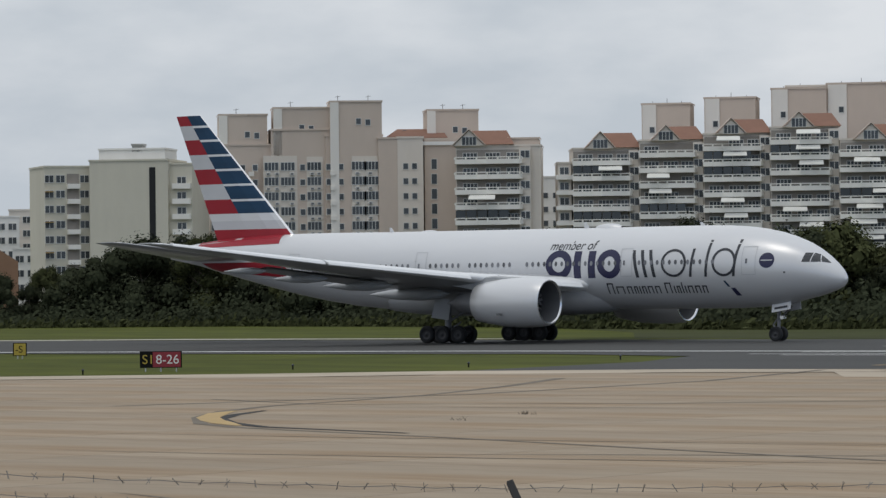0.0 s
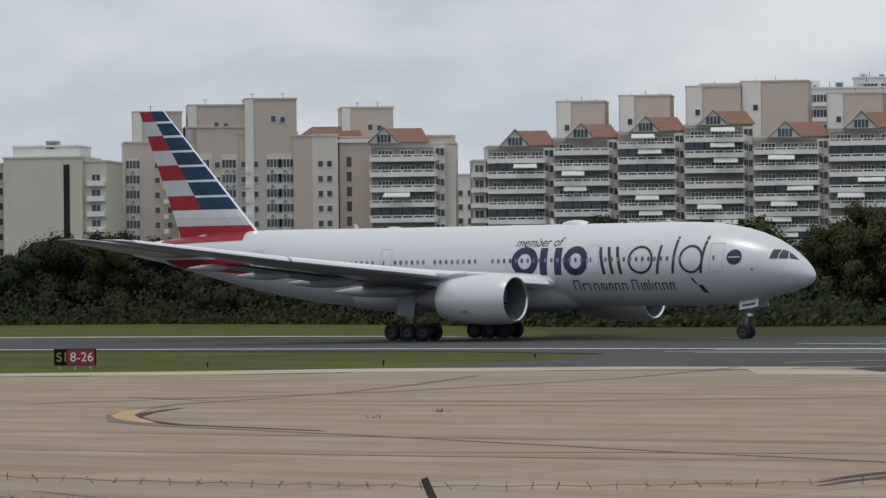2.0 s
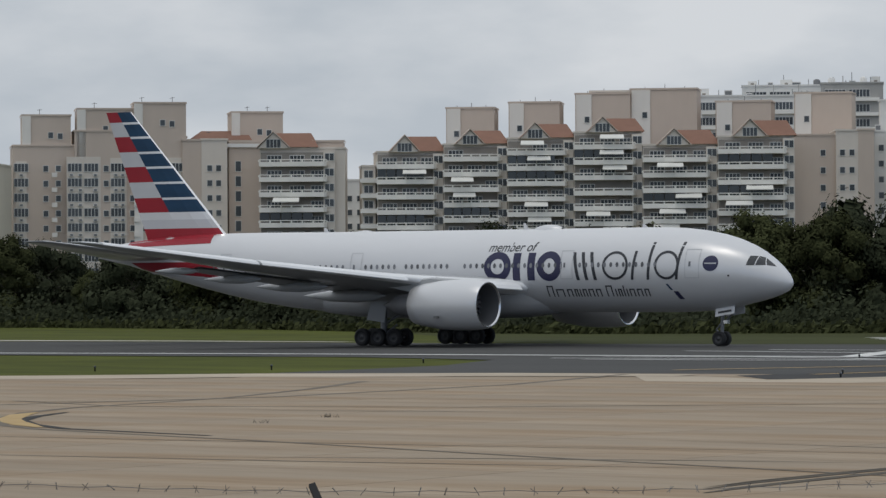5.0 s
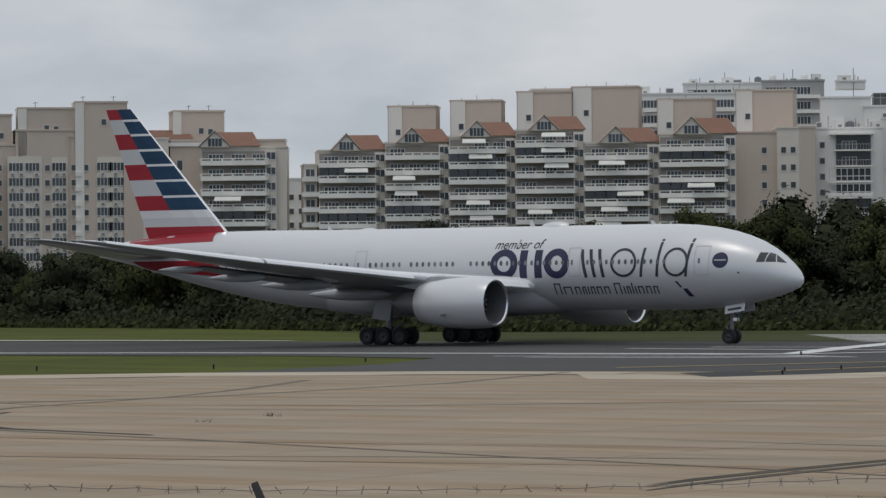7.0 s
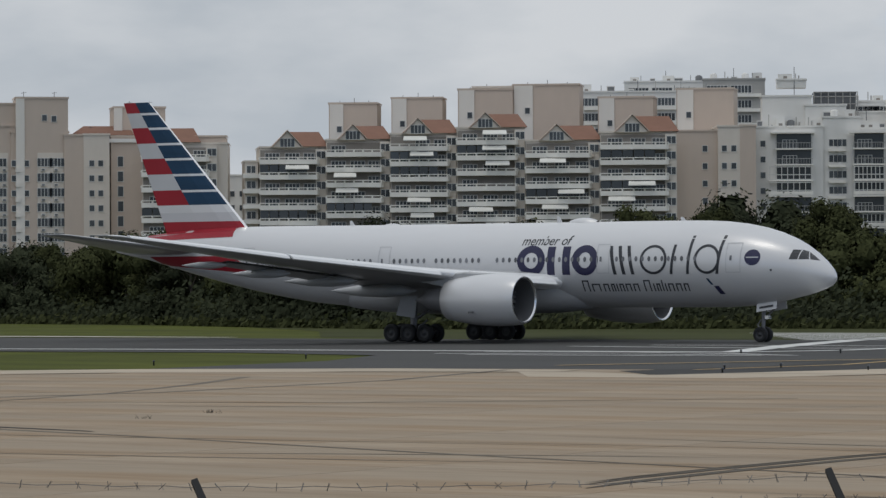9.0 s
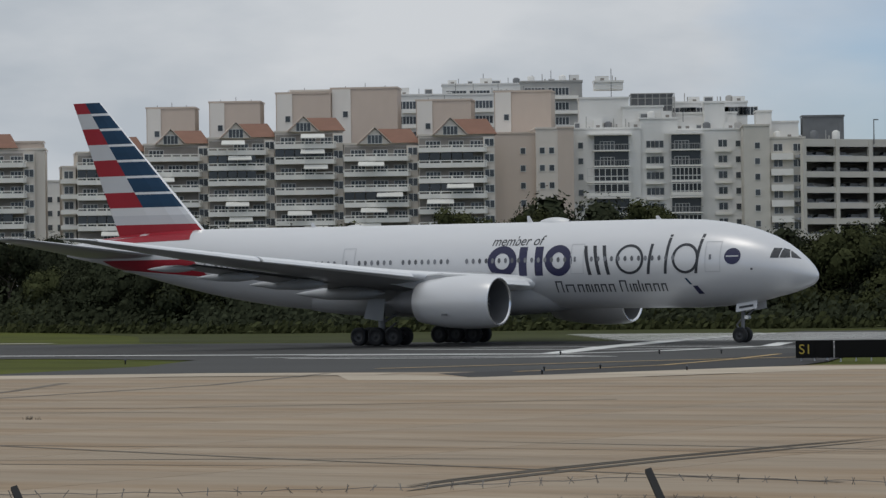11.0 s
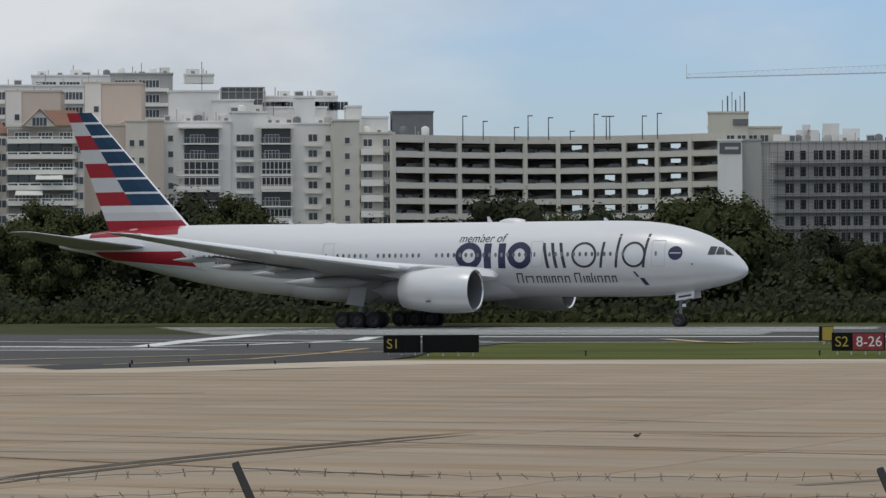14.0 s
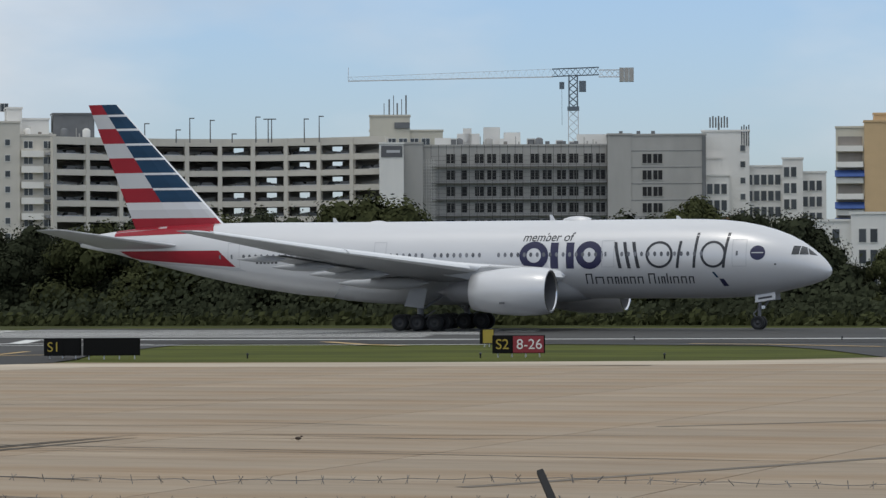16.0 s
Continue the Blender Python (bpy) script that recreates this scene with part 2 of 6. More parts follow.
class Bits:
    """Collects faces of one mesh."""

    def __init__(self):
        self.v, self.f, self.m = [], [], []

    def poly(self, pts, m=0):
        n = len(self.v)
        self.v += [tuple(p) for p in pts]
        self.f.append(tuple(range(n, n + len(pts))))
        self.m.append(m)

    def box(self, x0, x1, y0, y1, z0, z1, m=0):
        n = len(self.v)
        self.v += [(x0, y0, z0), (x1, y0, z0), (x1, y1, z0), (x0, y1, z0), (x0, y0, z1), (x1, y0, z1), (x1, y1, z1), (x0, y1, z1)]
        for q in ((0, 3, 2, 1), (4, 5, 6, 7), (0, 1, 5, 4), (1, 2, 6, 5), (2, 3, 7, 6), (3, 0, 4, 7)):
            self.f.append(tuple(n + i for i in q))
            self.m.append(m)

    def grid(self, rows, m=0, close=False, flip=False):
        """Faces between rows of points, all of one length."""
        n, k = len(self.v), len(rows[0])
        for r in rows:
            self.v += [tuple(p) for p in r]
        for i in range(len(rows) - 1):
            for j in range(k if close else k - 1):
                a, b = n + i * k + j, n + i * k + (j + 1) % k
                q = (a, b, b + k, a + k)
                self.f.append(q[::-1] if flip else q)
                self.m.append(m(i, j) if callable(m) else m)

    def tube(self, a, b, r0, r1=None, n=6, m=0, caps=True):
        a, b = Vector(a), Vector(b)
        r1 = r0 if r1 is None else r1
        d = (b - a).normalized()
        u = d.orthogonal().normalized()
        w = d.cross(u)
        ring = lambda c, r: [c + (u * math.cos(2 * math.pi * i / n) + w * math.sin(2 * math.pi * i / n)) * r for i in range(n)]
        p, q = ring(a, r0), ring(b, r1)
        self.grid([p, q], m, close=True)
        if caps:
            self.poly(p[::-1], m)
            self.poly(q, m)

    def lathe(self, prof, n=24, m=0, axis="x", at=(0, 0, 0)):
        """Turns (along, radius) about an axis."""
        rows = []
        for s, r in prof:
            ring = []
            for i in range(n):
                a = 2 * math.pi * i / n
                c, d = r * math.cos(a), r * math.sin(a)
                p = {"x": (s, c, d), "y": (c, s, d), "z": (c, d, s)}[axis]
                ring.append((p[0] + at[0], p[1] + at[1], p[2] + at[2]))
            rows.append(ring)
        self.grid(rows, m, close=True)

    def mesh(self, name, mats, smooth=False):
        me = bpy.data.meshes.new(name)
        me.from_pydata(self.v, [], self.f)
        for x in mats:
            me.materials.append(M[x])
        me.polygons.foreach_set("material_index", self.m)
        if smooth:
            me.polygons.foreach_set("use_smooth", [True] * len(self.f))
        me.update()
        return me


def piece(name, bits, mats, parent=None, label="", smooth=False, place=None, fix=False):
    me = bits if isinstance(bits, bpy.types.Mesh) else bits.mesh(name, mats if isinstance(mats, (list, tuple)) else [mats], smooth)
    if fix:
        bm = bmesh.new()
        bm.from_mesh(me)
        bmesh.ops.remove_doubles(bm, verts=bm.verts, dist=0.0005)
        bmesh.ops.recalc_face_normals(bm, faces=bm.faces)
        bm.to_mesh(me)
        bm.free()
    ob = new(name, me)
    if parent:
        ob.parent = parent
    if place is not None:
        ob.matrix_basis = place
    if label:
        ob["label"] = label
    return ob


def thing(name, label, category, m=None, group="", kind=""):
    ob = new(name)
    if m is not None:
        ob.matrix_basis = m
    return tagged(ob, label, category, group, kind)


def at(bearing, dist, z=0.0):
    a = radians(bearing - NORTH)
    return Vector((dist * math.sin(a), dist * math.cos(a), z))


def facing(bearing, dist, turn=0.0):
    """A frame that stands on the ground there: x along the facade, y into the depth."""
    p = at(bearing, dist)
    return pose(p.x, p.y, 0, 0, 0, NORTH - bearing + turn)


def lettering(name, text, size, mat, parent, m, slant=0.0, wide=1.0):
    cu = bpy.data.curves.new(name, "FONT")
    cu.body, cu.size, cu.shear = text, size, slant
    cu.extrude = 0.004
    tmp = new(name, cu)
    me = bpy.data.meshes.new_from_object(tmp.evaluated_get(bpy.context.evaluated_depsgraph_get()))
    bpy.data.objects.remove(tmp)
    me.materials.clear()
    me.materials.append(M[mat])
    if wide != 1.0:
        me.transform(Matrix.Diagonal((wide, 1, 1, 1)))
    ob = new(name, me)
    ob.parent = parent
    if m is not None:
        ob.matrix_basis = m
    return ob


# ---------------------------------------------------------------- ground


def sheet(name, pts, z, mat, label, category="ground", kind="structure", parent=None):
    b = Bits()
    b.poly([(x, y, z) for x, y in pts])
    ob = piece(name, b, mat, parent)
    if parent is None:
        tagged(ob, label, category, kind=kind)
    return ob


def ribbon(name, pts, width, z, mat, parent, label=""):
    """A painted stripe along a line."""
    b = Bits()
    l, r = [], []
    for i, (x, y) in enumerate(pts):
        x0, y0 = pts[max(i - 1, 0)]
        x1, y1 = pts[min(i + 1, len(pts) - 1)]
        d = Vector((x1 - x0, y1 - y0)).normalized()
        w = width[i] if isinstance(width, (list, tuple)) else width
        l.append((x - d.y * w / 2, y + d.x * w / 2, z))
        r.append((x + d.y * w / 2, y - d.x * w / 2, z))
    b.grid([r, l])
    return piece(name, b, mat, parent, label)


sheet("ground", [(-4500, -300), (4500, -300), (4500, 4500), (-4500, 4500)], 0.0, "grass", "flat mown airfield grass reaching the horizon")
sheet("rough_verge", [(-700, 372), (-310, 378), (-238, 346), (-199, 304), (-174, 266), (-150, 262), (-126, 261), (-136, 306), (-136, 320), (600, 318), (600, 900), (-700, 900)], 0.02, "grass_dark", "rough dark grass below the tree line")

runway = sheet("runway", [(-900, 258), (-125, 258), (-134, 309), (900, 309), (900, 190), (-38, 192), (-46, 214), (-52, 226), (-66, 231), (-91, 231), (-84, 200), (-79, 181),
                          (-76, 176), (-79, 157), (-88, 164), (-101, 162), (-113, 157), (-116, 178), (-123, 194), (-137, 200), (-900, 197)], 0.04, "asphalt",
               "dark grey asphalt runway with white markings", "runway")
ribbon("shoulder", [(-900, 254), (-250, 254), (-222, 263), (-200, 264), (-180, 262)], [4, 4, 5, 4, 2], 0.06, "dirt", runway, "pale concrete shoulder strip")
ribbon("edge_line", [(-900, 201), (-190, 203), (-150, 208), (-106, 208)], 1.9, 0.07, "white_mark", runway)
ribbon("edge_line", [(-108, 246), (-80, 248), (-50, 252), (300, 256)], 2.3, 0.07, "white_mark", runway)
ribbon("edge_line", [(-106, 208), (-103, 216), (-103, 232), (-108, 246)], 1.2, 0.07, "white_mark", runway)
ribbon("weathered_shoulder", [(-106, 238), (-80, 238), (-50, 241), (200, 246)], 9, 0.055, "tar", runway, "dark tarred runway shoulder")
ribbon("threshold_bar", [(-107, 209), (-114, 230), (-122, 258), (-131, 296)], [1.6, 2.0, 2.2, 1.6], 0.07, "white_mark", runway)
for k in range(9):
    yk = 257.5 + 4.6 * k
    ribbon("threshold_stripe", [(-126 - 0.62 * (yk - 257), yk), (-84 - (k % 3) * 1.2, yk + 1.2)], 1.9, 0.07, "white_mark", runway)
ribbon("centre_stripe", [(-60, 300), (20, 302)], 1.6, 0.07, "white_mark", runway)
ribbon("lead_line", [(-122, 205), (-112, 206), (-104, 203), (-98, 199), (-106, 196), (-118, 196)], 0.8, 0.07, "white_mark", runway)
ribbon("lead_line", [(-122, 199), (-110, 200), (-100, 199)], 0.7, 0.07, "white_mark", runway)
ribbon("lead_line", [(-128, 226), (-112, 222), (-96, 224), (-70, 228)], 0.9, 0.07, "white_mark", runway)
ribbon("lead_line", [(-125, 232), (-110, 232), (-92, 228)], 0.8, 0.07, "white_mark", runway)
ribbon("taxi_line", [(-84, 238), (-78, 228), (-74, 224)], 0.9, 0.075, "yellow_mark", runway)
ribbon("taxi_line", [(-97, 170), (-90, 186), (-84, 196)], 0.7, 0.075, "yellow_mark", runway)
ribbon("taxi_line", [(-44, 221), (-52, 228), (-58, 231)], 0.9, 0.075, "yellow_mark", runway)
sheet("tarred_patch", [(-88, 160), (-82.5, 153), (-78.8, 158), (-76.5, 176), (-78.5, 184), (-84, 200), (-91, 208), (-88, 184), (-86, 170)], 0.06, "tar", "", parent=runway)
ribbon("patch_line", [(-85.5, 163), (-84, 176), (-86.5, 190), (-90, 204)], 0.5, 0.075, "yellow_mark", runway)

apron = sheet("apron", [(-400, -250), (300, -250), (300, 193), (-38, 192), (-44, 183.2), (-57, 179), (-76, 176.4), (-78.6, 160), (-82, 153.5), (-88, 163.5), (-101, 162), (-113, 156.5), (-120, 147.5), (-128.5, 142.5), (-200, 90), (-400, -40)],
              0.05, "concrete", "pale weathered concrete apron laid in slabs", "apron")


# ---------------------------------------------------------------- trees


def crown_mesh(name, seed, w, h, mat, blobs=26, leaves=290):
    rnd = random.Random(seed)
    b = Bits()
    for _ in range(blobs):
        a, r = rnd.uniform(0, 6.283), math.sqrt(rnd.random())
        up = rnd.random()
        wide = w * (0.55 + 0.45 * math.sin(math.pi * min(1, up * 0.8 + 0.22)))
        c = Vector((math.cos(a) * r * wide * 0.5, math.sin(a) * r * wide * 0.5, h * (0.16 + 0.80 * up * (1 - 0.22 * r * r))))
        br = rnd.uniform(0.11, 0.22) * w
        for k in range(leaves + 36):
            inner = k >= leaves
            d = Vector((rnd.gauss(0, 1), rnd.gauss(0, 1), rnd.gauss(0, 0.8)))
            d.normalize()
            p = c + d * br * (0.5 if inner else 0.62 + 0.42 * rnd.random())
            p.z = max(p.z, 0.1)
            n = (d * 2.6 + Vector((rnd.uniform(-1, 1), rnd.uniform(-1, 1), rnd.uniform(-0.4, 1.0)))).normalized()
            u = n.orthogonal().normalized()
            u.rotate(Matrix.Rotation(rnd.uniform(0, 6.28), 3, n))
            v = n.cross(u)
            s, t = (br * 0.34, br * 0.28) if inner else (rnd.uniform(0.09, 0.21), rnd.uniform(0.07, 0.15))
            b.poly([p - u * s, p - v * t, p + u * s, p + v * t])
    return b.mesh(name, [mat])


def trunk_mesh(seed, h):
    rnd = random.Random(seed)
    b = Bits()
    p, r = Vector((0, 0, -0.2)), 0.24
    for k in range(5):
        q = p + Vector((rnd.uniform(-0.25, 0.25), rnd.uniform(-0.25, 0.25), h * 0.13))
        b.tube(p, q, r, r * 0.82, 7)
        p, r = q, r * 0.82
        if k > 0:
            for _ in range(2):
                a = rnd.uniform(0, 6.28)
                e = q + Vector((math.cos(a) * h * 0.22, math.sin(a) * h * 0.22, h * 0.17))
                b.tube(q, e, r * 0.55, r * 0.15, 5)
    return b.mesh("trunk", ["bark"])


TREE_KINDS = []
for k, (w, h, mt) in enumerate(((9, 9.5, "leaf"), (11, 8.5, "leaf"), (8, 11, "leaf_olive"), (12, 10, "leaf"), (10, 7.5, "leaf_olive"), (7, 9, "leaf"))):
    TREE_KINDS.append((crown_mesh("crown", 11 + k, w, h, mt, blobs=30 + 2 * k), trunk_mesh(31 + k, h), h, mt))


def tree(bearing, dist, top, kind, turn, label):
    crown, trunk, h, mt = TREE_KINDS[kind]
    p = at(bearing, dist)
    t = thing("tree", label, "tree", pose(p.x, p.y, 0, 0, 0, turn) @ Matrix.Scale(top / h, 4), group="trees along the runway")
    piece("trunk", trunk, None, t)
    piece("crown", crown, None, t)


SKYLINE = [(-9, 8), (-6.6, 7.8), (-5.6, 8.4), (-5.1, 9.4), (-4.7, 12.2), (-4.0, 11.6), (-3.2, 11.2), (-2, 10.5), (-0.9, 10.5), (-0.2, 13.4), (0.6, 12.9), (1.4, 10.8), (2.2, 11.2), (2.8, 12.7), (3.5, 12.1), (4.4, 10.6), (5.4, 10.9),
           (6.6, 11.0), (7.3, 12.4), (8.0, 13.2), (8.6, 12.0), (9.2, 12.8), (9.9, 12.2), (10.4, 12.4), (11.0, 10.6), (11.8, 9.2), (12.8, 11.0), (13.8, 11.2), (15.0, 12.0), (16.0, 11.2), (16.9, 12.6), (17.5, 13.8), (18.2, 12.6),
           (19.2, 10.4), (20.5, 10.2), (21.6, 11.0), (22.1, 12.0), (22.8, 10.0), (23.6, 9.2), (24.4, 7.8), (25.2, 9.5), (28, 9.5)]


VERGE = [(-9.5, 505), (-3, 482), (0, 445), (2, 402), (3.5, 384), (5, 374), (9.2, 370), (10.6, 366), (12.4, 360), (16, 354), (28, 322)]


def between(table, b):
    for (b0, h0), (b1, h1) in zip(table, table[1:]):
        if b0 <= b <= b1:
            return h0 + (h1 - h0) * (b - b0) / (b1 - b0)
    return table[-1][1]


def verge(b):
    return between(VERGE, b)


def skyline(b, d):
    return EYE + (between(SKYLINE, b) - EYE) * d / 420


rnd = random.Random(5)
bearing = -8.6
while bearing < 27.5:
    k = rnd.randrange(6)
    d = verge(bearing) + rnd.uniform(12, 24)
    tree(bearing, d, skyline(bearing, d) * rnd.choice((0.62, 0.74, 0.84, 0.92, 1.0, 1.08)) * rnd.uniform(0.94, 1.04), k, rnd.uniform(0, 360), "broad dark green tree in the airfield tree line")
    bearing += rnd.uniform(0.42, 0.66)
bearing = -8.4
while bearing < 27.5:
    d = verge(bearing) + rnd.uniform(34, 46)
    tree(bearing, d, skyline(bearing, d) * rnd.uniform(0.66, 1.0), rnd.randrange(6), rnd.uniform(0, 360), "dense dark green tree at the back of the tree line")
    bearing += rnd.uniform(0.5, 0.8)


def undergrowth():
    rnd = random.Random(9)
    b = Bits()
    for _ in range(80000):
        br = rnd.uniform(-9, 28)
        f = 0.5 + 0.5 * math.sin(br * 2.3) * math.sin(br * 0.9 + 1)
        d = verge(br) + rnd.uniform(2, 34)
        z = abs(rnd.gauss(0, 1)) * (0.7 + 1.3 * f)
        p = at(br, d, min(z, 6.0) + 0.1)
        n = (-at(br, 1.0) + Vector((rnd.gauss(0, 0.5), rnd.gauss(0, 0.5), rnd.gauss(0.4, 0.5)))).normalized()
        u = n.orthogonal().normalized()
        v = n.cross(u)
        s, t = rnd.uniform(0.16, 0.40), rnd.uniform(0.12, 0.28)
        b.poly([p - u * s, p - v * t, p + u * s, p + v * t])
    return b


tagged(piece("undergrowth", undergrowth(), "leaf"), "tangled dark green shrubs under the trees", "shrubs", kind="stuff")


def low_weeds():
    rnd = random.Random(19)
    b = Bits()
    for _ in range(9000):
        br = rnd.uniform(-9, 28)
        d = verge(br) + rnd.gauss(0, 1.5)
        p = at(br, d, abs(rnd.gauss(0, 0.45)))
        n = Vector((rnd.gauss(0, 1), rnd.gauss(0, 1), rnd.gauss(0.2, 0.5))).normalized()
        u = n.orthogonal().normalized()
        v = n.cross(u)
        b.poly([p - u * 0.4, p - v * 0.22, p + u * 0.4, p + v * 0.22])
    return b


tagged(piece("weeds", low_weeds(), "leaf_olive"), "straggling olive weeds along the verge", "weeds", kind="stuff")

# ---------------------------------------------------------------- buildings
FLOOR = 2.86


def window_mesh(w, h, panes=1, mats=("frame", "glass")):
    """A framed sash with mullions, one connected sheet set into a sill box."""
    t = 0.10
    xs = [-w / 2 - t]
    for k in range(panes):
        xs += [-w / 2 + w * k / panes + (t / 2 if k else 0), -w / 2 + w * (k + 1) / panes - (t / 2 if k < panes - 1 else 0)]
    xs.append(w / 2 + t)
    zs = [-t, 0, h, h + t]
    b = Bits()
    b.grid([[(x, -0.06, z) for x in xs] for z in zs], lambda i, j: 1 if i == 1 and j % 2 == 1 else 0)
    rim = [(xs[0], zs[0]), (xs[-1], zs[0]), (xs[-1], zs[-1]), (xs[0], zs[-1])]
    n = len(xs)
    corner = [0, n - 1, 4 * n - 1, 3 * n]
    m = len(b.v)
    b.v += [(x, 0.04, z) for x, z in rim]
    for i in range(4):
        b.f.append((corner[i], m + i, m + (i + 1) % 4, corner[(i + 1) % 4]))
        b.m.append(0)
    return b.mesh("window", list(mats))


# void and slit are flat black panes: the unlit room is painted on
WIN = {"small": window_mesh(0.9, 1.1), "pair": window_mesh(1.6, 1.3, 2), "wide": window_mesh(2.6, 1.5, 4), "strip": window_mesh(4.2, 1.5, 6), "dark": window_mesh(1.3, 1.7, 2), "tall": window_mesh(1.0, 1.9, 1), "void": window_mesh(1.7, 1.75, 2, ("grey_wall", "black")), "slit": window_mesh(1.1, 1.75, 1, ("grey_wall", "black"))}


def window(parent, kind, x, y, z):
    piece("window", WIN[kind], None, parent, place=pose(x, y, z))


def block(parent, x0, x1, y0, y1, z1, mat, name="wall", cap=True, z0=0.0):
    b = Bits()
    b.box(x0, x1, y0, y1, z0, z1)
    wall = piece(name, b, mat, parent)
    if cap:
        c = Bits()
        o = [(x0 - 0.15, y1), (x0 - 0.15, y0 - 0.15), (x1 + 0.15, y0 - 0.15), (x1 + 0.15, y1)]
        i = [(x0 + 0.25, y1), (x0 + 0.25, y0 + 0.25), (x1 - 0.25, y0 + 0.25), (x1 - 0.25, y1)]
        c.grid([[(x, y, z1 + 0.002) for x, y in o], [(x, y, z1 + 0.36) for x, y in o], [(x, y, z1 + 0.36) for x, y in i], [(x, y, z1 + 0.002) for x, y in i]])
        piece("coping", c, mat, wall)
    return wall


def gable(parent, x0, x1, y0, y1, z0, z1, over=0.5):
    """A tiled roof whose long slope faces the front, with a small glazed gable set into its left part."""
    w = x1 - x0
    xm, xr = x0 + w * 0.24, x1 - w * 0.10
    b = Bits()
    ym = (y0 + y1) / 2
    t = 0.2
    e0, e1 = (x0 + w * 0.12, y0 - 0.1, z0), (x1 + over, y0 - 0.1, z0)
    r0, r1 = (xm, ym, z1), (xr, ym, z1)
    f0, f1 = (x0 - over, y1, z0), (x1 + over, y1, z0)
    b.poly([e0, e1, r1, r0])
    b.poly([f1, f0, r0, r1])
    b.poly([f0, e0, r0])
    b.poly([e1, f1, r1])
    b.poly([e0, f0, f1, e1])
    piece("roof", b, "rooftile", parent, "weathered clay tile roof")
    # gable front with tiled verge
    g = Bits()
    gl, gr, gp = x0 - over, x0 + w * 0.52, xm
    g.grid([[(gl, y, z0 - 0.2), (gr, y, z0 - 0.2), (gp, y, z1 - 0.1)] for y in (y0 - 0.5, y0 + 2.5)], close=True)
    g.poly([(gl, y0 - 0.5, z0 - 0.2), (gr, y0 - 0.5, z0 - 0.2), (gp, y0 - 0.5, z1 - 0.1)])
    gb = piece("gable", g, "tan_light", parent)
    v = Bits()
    for xa, xb in ((gl - 0.3, gp), (gr + 0.3, gp)):
        v.grid([[(xa, y0 - 0.9, z0 - 0.3), (xb, y0 - 0.9, z1 + 0.02)], [(xa, y0 - 0.9, z0 - 0.12), (xb, y0 - 0.9, z1 + 0.2)], [(xa, ym, z0 - 0.12), (xb, ym, z1 + 0.2)]])
    piece("verge", v, "tan", gb)
    window(parent, "wide", gp, y0 - 0.52, z0 - 0.1)


def hip(parent, x0, x1, y0, y1, z0, z1):
    b = Bits()
    xa, xb, ym = x0 + (x1 - x0) * 0.22, x1 - (x1 - x0) * 0.05, (y0 + y1) / 2
    b.poly([(x0, y0, z0), (x1, y0, z0), (xb, ym, z1), (xa, ym, z1)])
    b.poly([(x1, y1, z0), (x0, y1, z0), (xa, ym, z1), (xb, ym, z1)])
    b.poly([(x0, y1, z0), (x0, y0, z0), (xa, ym, z1)])
    b.poly([(x1, y0, z0), (x1, y1, z0), (xb, ym, z1)])
    b.poly([(x0, y0, z0), (x0, y1, z0), (x1, y1, z0), (x1, y0, z0)])
    piece("roof", b, "rooftile", parent, "weathered clay tile roof")


